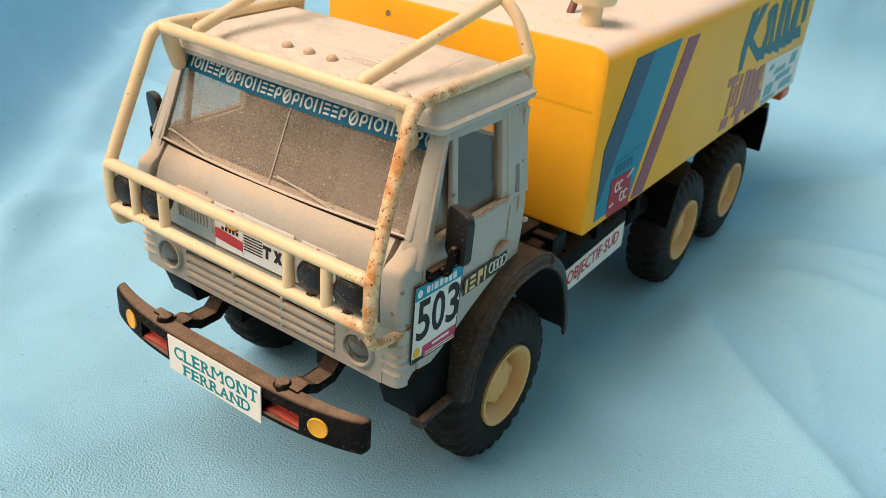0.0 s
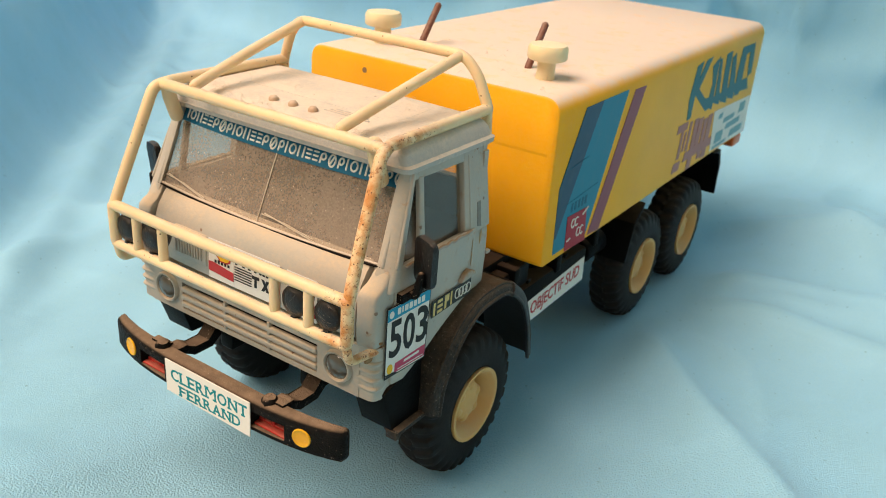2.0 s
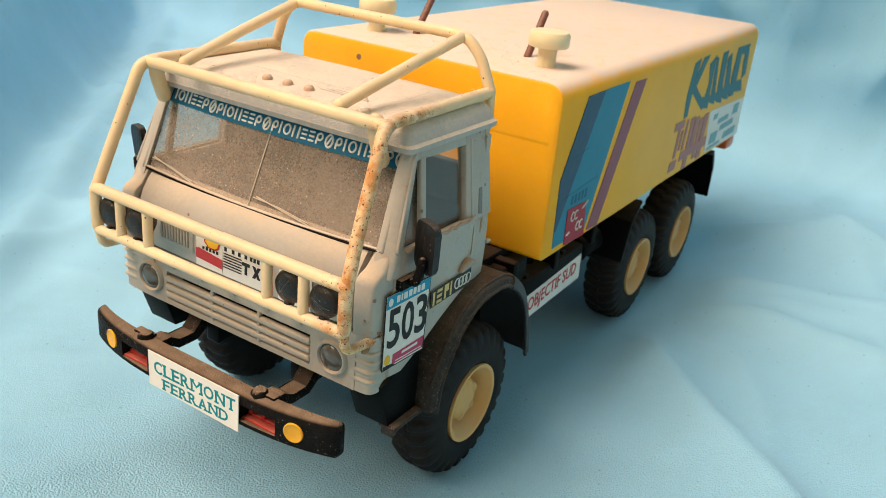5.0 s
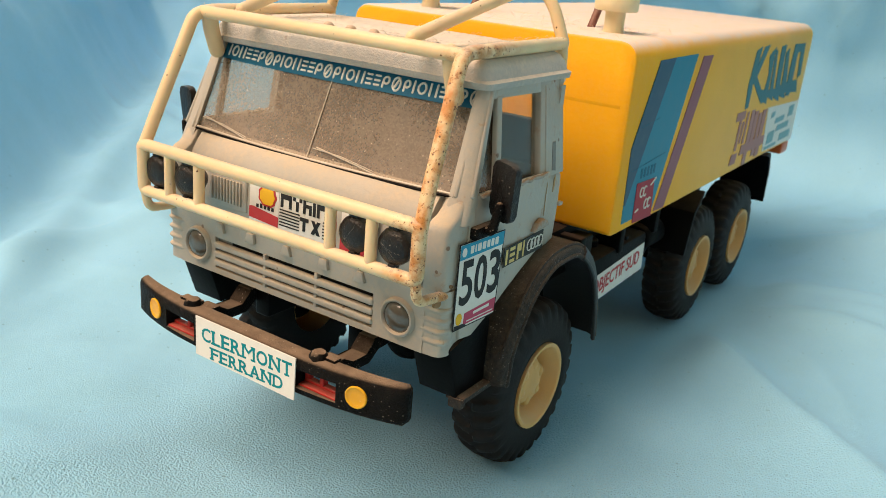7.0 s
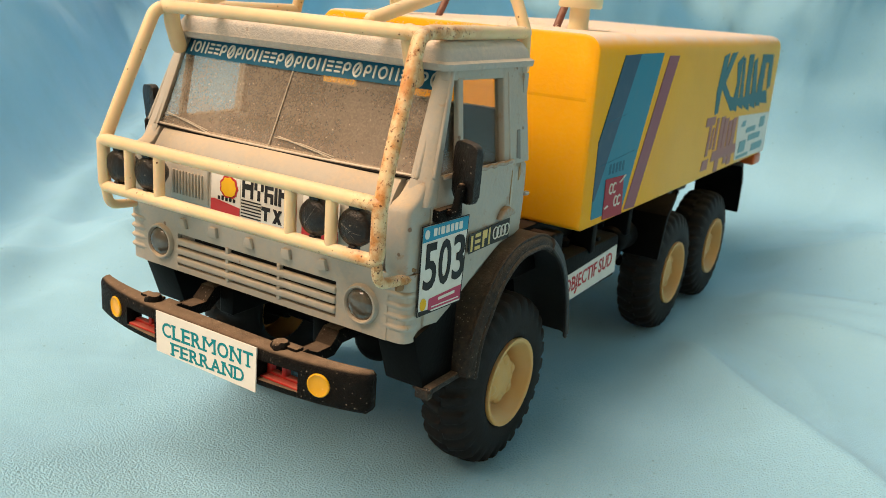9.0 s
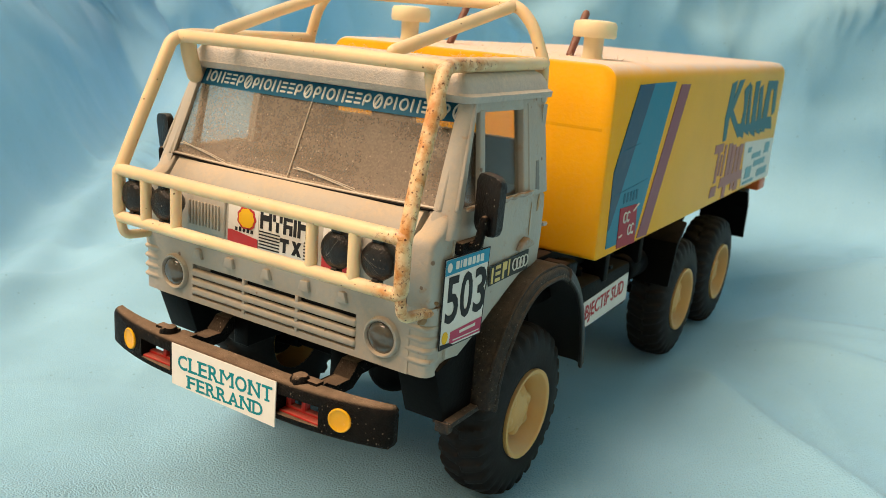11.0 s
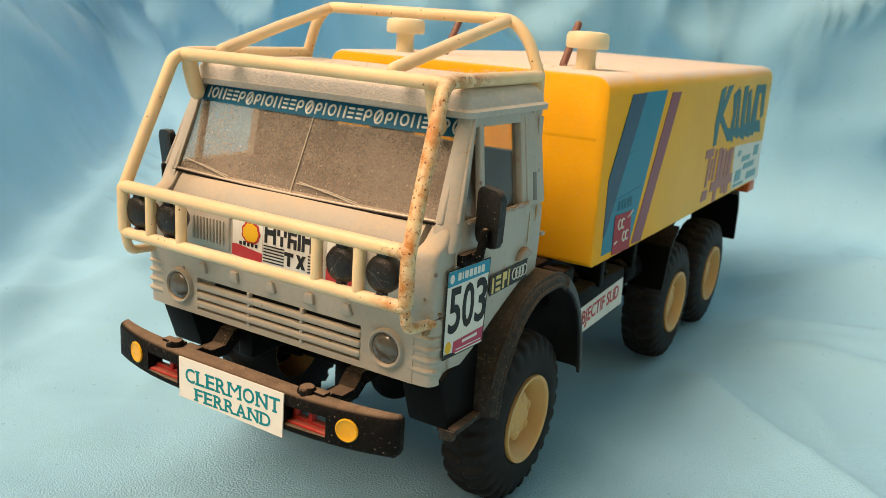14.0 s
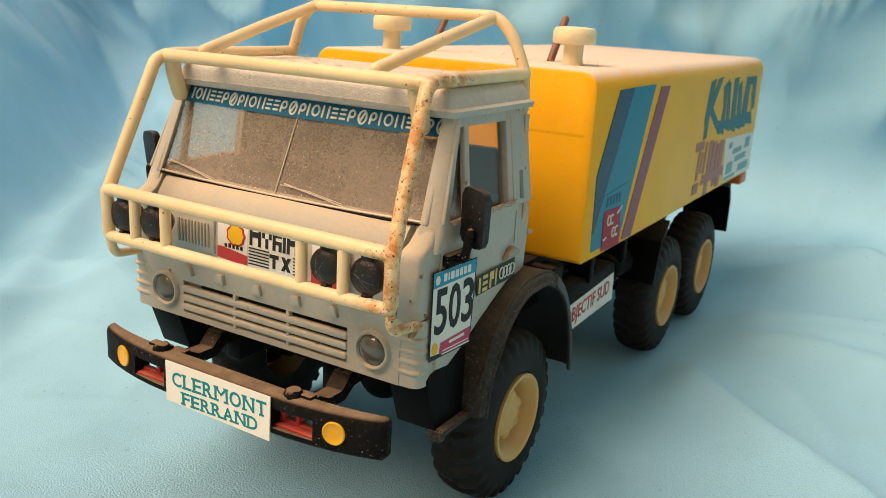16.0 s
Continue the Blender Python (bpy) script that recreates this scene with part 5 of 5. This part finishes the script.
for s in (1, -1):
    side_sticker("navy_stripe", [(58.4, 40.4), (59.0, 40.2), (72.4, 64.6), (65.1, 64.5), (57.9, 50.4)], NAVY, "navy slanted stripe sticker", s)
    side_sticker("teal_stripe", [(58.6, 37.0), (72.6, 37.0), (84.1, 64.6), (72.4, 64.6), (59.0, 40.2), (58.4, 40.4)], TEAL, "teal slanted stripe sticker", s)
    side_sticker("plum_stripe", [(73.7, 36.3), (79.0, 36.0), (93.2, 63.9), (87.5, 64.0)], PLUM, "plum slanted stripe sticker", s)
    bm = bmesh.new()
    x = s * 29.12
    for a, b in (((59.6, 46.2), (75.2, 47.4)), ((61.2, 53.6), (69.0, 54.4)), ((65.1, 64.55), (57.9, 50.4))):
        tube(bm, [(x, *a), (x, *b)], 0.05, 4)
    part("printed_line", bm, LINE, truck, "thin dark printed line")
    for k in range(5):
        bm = bmesh.new()
        y0 = 64.0 + 1.5 * k
        prism(bm, [(y0, 44.2), (y0 + 0.9, 44.2), (y0 + 0.9, 46.0), (y0, 46.0)], x, x + s * 0.03, "x")
        part("printed_mark", bm, LINE, truck)
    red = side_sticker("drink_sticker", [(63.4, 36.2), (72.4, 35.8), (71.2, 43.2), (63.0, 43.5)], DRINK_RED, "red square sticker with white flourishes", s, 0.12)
    bm = bmesh.new()
    for y0, z0 in ((64.6, 40.6), (67.4, 38.0)):
        for a0 in (0, 1.7):
            arc = [(s * 29.28, y0 + 1.0 + a0 * 0.9 + 0.75 * math.cos(t), z0 + 0.9 + 0.9 * math.sin(t)) for t in np.linspace(0.9, 5.4, 9)]
            tube(bm, arc, 0.16, 5)
    tube(bm, [(s * 29.28, 69.6, 42.2), (s * 29.28, 71.8, 43.2)], 0.15, 5)
    tube(bm, [(s * 29.28, 63.8, 38.2), (s * 29.28, 65.0, 38.5)], 0.15, 5)
    part("flourish", bm, WHITE, red, "white curls")
    # big blue brush marks
    blue = side_sticker("maker_sign", [(124.5, 63.1), (128.6, 63.8), (126.5, 55.1), (126.3, 50.2), (123.8, 50.0), (122.8, 55.4)], SIGN_TEAL, "dark teal brush-stroke sign", s)
    strokes = (
        [(130.8, 63.7), (135.1, 63.9), (128.8, 57.0), (140.5, 50.3), (137.0, 49.9), (125.3, 56.6)],
        [(136.5, 61.4), (141.2, 63.1), (141.2, 58.2), (142.1, 49.4), (137.1, 50.6), (138.7, 56.6)],
        [(141.6, 62.4), (143.2, 62.3), (145.6, 54.8), (147.6, 49.7), (143.3, 50.7), (142.2, 57.6)],
        [(146.5, 63.0), (150.9, 63.2), (151.6, 55.6), (154.1, 48.9), (148.4, 50.2), (147.2, 57.2)],
        [(151.9, 61.3), (154.8, 62.1), (157.8, 55.2), (159.8, 49.1), (154.5, 50.0), (153.2, 56.2)],
        [(160.0, 62.8), (164.3, 62.9), (165.0, 54.7), (164.7, 49.4), (160.4, 49.6), (159.2, 55.8)],
        [(159.9, 62.9), (171.3, 62.7), (171.6, 60.4), (160.2, 60.7)],
        [(167.6, 62.8), (171.3, 62.7), (173.1, 54.2), (169.9, 53.4), (168.2, 57.9)],
        [(133.6, 53.6), (145.0, 52.6), (158.0, 53.4), (170.0, 53.2), (172.6, 49.6), (160.0, 50.6), (148.0, 50.6), (136.5, 51.3)],
    )
    for k, pts in enumerate(strokes):
        side_sticker("brush_stroke", pts, SIGN_TEAL, "", s, 0.002 * (k + 1), blue)
    violet = side_sticker("violet_sign", [(118.6, 47.6), (125.4, 47.6), (125.6, 49.6), (118.8, 49.6)], VIOLET, "faded violet block marks", s)
    for k, (y0, y1, z0, z1) in enumerate(((121.2, 123.0, 40.6, 47.6), (124.0, 125.4, 42.0, 47.0), (126.6, 128.2, 41.6, 49.0), (130.0, 133.0, 35.9, 49.0), (133.4, 136.6, 41.0, 48.4), (137.2, 140.0, 37.0, 47.6), (140.6, 144.0, 36.4, 48.0), (119.4, 124.0, 37.4, 39.8), (126.4, 147.6, 38.8, 41.2))):
        side_sticker("block_mark", [(y0, z0), (y1, z0), (y1 + 0.6, z1), (y0 + 0.6, z1)], VIOLET, "", s, 0.002 * (k + 1), violet)
    white = side_sticker("advert_sticker", [(147.9, 36.6), (178.4, 35.9), (177.5, 46.9), (145.4, 48.1)], WHITE, "white sticker with faded blue marks", s, 0.02)
    for k, (y0, y1, z0, z1) in enumerate(((150.0, 153.0, 45.0, 46.4), (155.0, 164.0, 43.0, 44.4), (158.0, 170.0, 40.6, 42.2), (150.0, 156.0, 38.2, 41.2), (163.0, 174.0, 37.4, 39.4), (149.0, 160.0, 36.8, 37.6), (168.0, 173.0, 43.4, 46.2))):
        side_sticker("faded_mark", [(y0, z0), (y1, z0), (y1 + 0.4, z1), (y0 + 0.4, z1)], FADED, "", s, 0.125 + 0.001 * k, white)

# ---- cab stickers
DX = 27.42


def door_frame(y, z):
    return plane((DX, y, z), (0, 1, 0), (0, 0, 1))


def number_frame(y, z, lift=0.0):
    """The plane of the start number, which follows the narrowing front of the door."""
    return plane((26.24 + 0.06 * y, y, z), (0.06, 1, 0), (0, 0, 1)) @ Matrix.Translation((0, 0, lift))


bm = bmesh.new()
flat(bm, number_frame(0, 0), [(10.4, 32.5), (19.7, 32.5), (20.3, 44.4), (10.4, 44.4)], 0.08)
number = part("number_sticker", bm, WHITE, truck, "white start number sticker with blue and crimson bands", 0)
bm = bmesh.new()
flat(bm, number_frame(0, 0, 0.09), [(10.5, 42.3), (20.2, 42.5), (20.25, 44.35), (10.5, 44.3)], 0.05)
part("blue_band", bm, SKYBLUE, number, "", 0)
bm = bmesh.new()
flat(bm, number_frame(0, 0, 0.15), [(11.3 + 0.5 * math.cos(a), 43.3 + 0.62 * math.sin(a)) for a in np.linspace(0, 2 * math.pi, 15)[:-1]], 0.04)
y = 12.6
for w in (0.7, 0.3, 0.8, 0.75, 0.65, 0.65, 0.75):
    flat(bm, number_frame(0, 0, 0.15), rounded(quad(y, 42.85, y + w, 43.9), 0.12, 2), 0.04)
    y += w + 0.28
part("band_mark", bm, WHITE, number, "plain white marks", 0)
bm = bmesh.new()
flat(bm, number_frame(0, 0, 0.09), [(12.5, 32.8), (19.6, 32.8), (19.7, 34.8), (12.6, 34.4)], 0.05)
part("crimson_band", bm, PINK, number, "", 0)
bm = bmesh.new()
flat(bm, number_frame(0, 0, 0.15), [(14.6, 33.8), (18.2, 33.95), (18.2, 34.35), (14.6, 34.2)], 0.04)
flat(bm, number_frame(0, 0, 0.15), quad(13.2, 33.1, 19.2, 33.25), 0.04)
part("band_mark", bm, WHITE, number, "", 0)
bm = bmesh.new()
flat(bm, number_frame(0, 0, 0.1), [(11.4 + 0.65 * math.cos(a), 33.9 + 0.85 * math.sin(a)) for a in np.linspace(0, 2 * math.pi, 13)[:-1]], 0.05)
part("yellow_mark", bm, SUN_YELLOW, number, "", 0)
for k, d in enumerate("503"):
    lettering("digit", d, INK, number, number_frame(11.05 + 3.12 * k, 35.7 + 0.05 * k, 0.1), 2.7, 6.3, bold=0.016)
bm = bmesh.new()
rim = [(10.35, 32.45), (19.75, 32.45), (20.35, 44.45), (10.35, 44.45)]
for a, b in zip(rim, rim[1:] + rim[:1]):
    m = number_frame(0, 0, 0.06)
    tube(bm, [m @ Vector((*a, 0)), m @ Vector((*b, 0))], 0.09, 5)
part("sticker_border", bm, INK, number)
bm = bmesh.new()
flat(bm, number_frame(0, 0, 0.09), [(10.5, 32.5), (13.4, 32.5), (12.6, 32.95), (10.5, 33.1)], 0.05)
part("dark_mark", bm, INK, number, "", 0)

bm = bmesh.new()
flat(bm, door_frame(0, 0), [(21.0, 38.7), (26.9, 38.9), (26.9, 41.7), (21.0, 41.5)], 0.08)
flat(bm, door_frame(0, 0) @ Matrix.Translation((0, 0, 0.002)), [(26.9, 38.9), (32.2, 38.9), (32.1, 41.9), (26.9, 41.7)], 0.08)
maker = part("maker_sticker", bm, DARKSIGN, truck, "dark strip with gold and white marks", 0)
bm = bmesh.new()
for y0, y1, z0, z1 in ((21.4, 21.9, 38.95, 41.2), (22.5, 23.9, 39.0, 39.5), (22.5, 23.9, 39.9, 40.4), (22.5, 23.9, 40.8, 41.3), (24.5, 25.0, 39.05, 41.4), (25.0, 25.7, 40.2, 41.4), (26.15, 26.55, 39.1, 41.5)):
    flat(bm, door_frame(0, 0) @ Matrix.Translation((0, 0, 0.1)), quad(y0, z0, y1, z1), 0.05)
part("gold_mark", bm, GOLD, maker, "", 0)
bm = bmesh.new()
for k in range(4):
    tube(bm, [(DX + 0.14, 28.1 + 1.05 * k + 0.72 * math.cos(a), 40.4 + 0.85 * math.sin(a)) for a in np.linspace(0, 2 * math.pi, 17)[:-1]], 0.1, 5, closed=True)
part("ring_mark", bm, WHITE, maker)

# front stickers, on the panel behind the guard
FY = 7.5


def front_frame(lift=0.0):
    return plane((0, FY - lift - 1.22, -1.4), (1, 0, 0.0), (0, 0.03, 1))


bm = bmesh.new()
flat(bm, front_frame(), quad(-7.7, 40.6, -1.95, 47.6), 0.08)
oil = part("oil_sticker", bm, WHITE, truck, "white sticker with a yellow and red fan-shaped badge", 0)
bm = bmesh.new()
fan = [(-4.15 + 1.75 * math.cos(a) * (1 + 0.06 * math.cos(9 * a)), 45.6 + 1.75 * math.sin(a) * (1 + 0.06 * math.cos(9 * a))) for a in np.linspace(-0.6, math.pi + 0.6, 24)] + [(-4.95, 44.1), (-3.35, 44.1)]
flat(bm, front_frame(0.1), fan, 0.05)
part("badge_edge", bm, RED_INK, oil, "", 0)
bm = bmesh.new()
flat(bm, front_frame(0.16), [(-4.15 + (x + 4.15) * 0.82, 45.5 + (z - 45.5) * 0.82) for x, z in fan], 0.05)
part("badge", bm, SUN_YELLOW, oil, "", 0)
bm = bmesh.new()
flat(bm, front_frame(0.1), [(-7.7, 41.9), (-1.95, 41.5), (-1.95, 43.0), (-7.0, 43.6), (-7.7, 43.5)], 0.05)
part("red_band", bm, RED_INK, oil, "", 0)
bm = bmesh.new()
for k in range(5):
    flat(bm, front_frame(0.1), quad(-6.3 + 0.75 * k, 43.6, -5.85 + 0.75 * k, 44.1 + 0.15 * (k % 2)), 0.05)
part("dark_mark", bm, INK, oil, "", 0)
bm = bmesh.new()
flat(bm, front_frame(), quad(-1.85, 40.6, 8.15, 47.7), 0.08)
lube = part("product_sticker", bm, WHITE, truck, "white sticker with heavy black block marks and thin lines", 0)
bm = bmesh.new()
x = -1.55
for kind, w in (("h", 2.1), ("y", 1.7), ("k", 1.6), ("i", 0.5), ("h", 1.9), ("i", 0.5)):
    z0, z1 = 44.75, 47.15
    f2 = front_frame(0.1)
    if kind == "h":
        flat(bm, f2, quad(x, z0, x + 0.5, z1), 0.05)
        flat(bm, f2, quad(x + w - 0.5, z0, x + w, z1), 0.05)
        flat(bm, f2, quad(x + 0.5, z0 + 1.2, x + w - 0.5, z0 + 2.0), 0.05)
    elif kind == "i":
        flat(bm, f2, quad(x, z0, x + 0.5, z1), 0.05)
    elif kind == "k":
        flat(bm, f2, quad(x, z0, x + 0.5, z1), 0.05)
        flat(bm, f2, quad(x + 0.5, z1 - 0.5, x + w, z1), 0.05)
        flat(bm, f2, quad(x + 0.5, z0 + 0.9, x + w, z0 + 1.4), 0.05)
        flat(bm, f2, quad(x + w - 0.5, z0, x + w, z0 + 0.9), 0.05)
    else:
        flat(bm, f2, quad(x + w / 2 - 0.25, z0, x + w / 2 + 0.25, z0 + 1.4), 0.05)
        flat(bm, f2, quad(x, z0 + 1.4, x + 0.5, z1), 0.05)
        flat(bm, f2, quad(x + w - 0.5, z0 + 1.4, x + w, z1), 0.05)
    x += w + 0.22
part("block_mark", bm, INK, lube, "", 0)
bm = bmesh.new()
for k in range(6):
    for a, b in ((-1.7, 2.1), (6.4, 8.05)):
        flat(bm, front_frame(0.1), quad(a, 42.0 + 0.45 * k, b, 42.18 + 0.45 * k), 0.05)
part("ruled_line", bm, INK, lube, "", 0)
bm = bmesh.new()
flat(bm, front_frame(0.1), quad(2.2, 43.6, 3.8, 44.15), 0.05)
flat(bm, front_frame(0.1), quad(2.75, 42.2, 3.25, 43.6), 0.05)
for q in ([(4.3, 44.15), (4.9, 44.15), (6.0, 42.2), (5.4, 42.2)], [(5.4, 44.15), (6.0, 44.15), (4.9, 42.2), (4.3, 42.2)]):
    flat(bm, front_frame(0.1 + 0.001 * q[0][0]), q, 0.05)
part("block_mark", bm, INK, lube, "", 0)
bm = bmesh.new()
flat(bm, front_frame(), quad(9.6, 40.6, 15.8, 47.6), 0.08)
oil2 = part("oil_sticker", bm, WHITE, truck, "white sticker with a red band behind the spotlights", 0)
bm = bmesh.new()
flat(bm, front_frame(0.1), quad(9.6, 41.4, 15.8, 43.4), 0.05)
flat(bm, front_frame(0.1), [(x + 16.6, z) for x, z in fan], 0.05)
part("red_band", bm, RED_INK, oil2, "", 0)

# tank sticker
bm = bmesh.new()
tf = plane((24.8, 0, 0), (0, 1, 0), (0, 0, 1))
flat(bm, tf, [(54.6, 19.9), (84.6, 20.7), (84.2, 26.5), (54.6, 24.9)], 0.12)
slogan = part("slogan_sticker", bm, WHITE, truck, "white strip with narrow red capitals", 0)
lettering("slogan", "OBJECTIF SUD", RED_INK, slogan, plane((24.94, 60.8, 20.7), (0, 1, 0.055), (0, 0, 1)), 21.4, 3.7, bold=0.01)
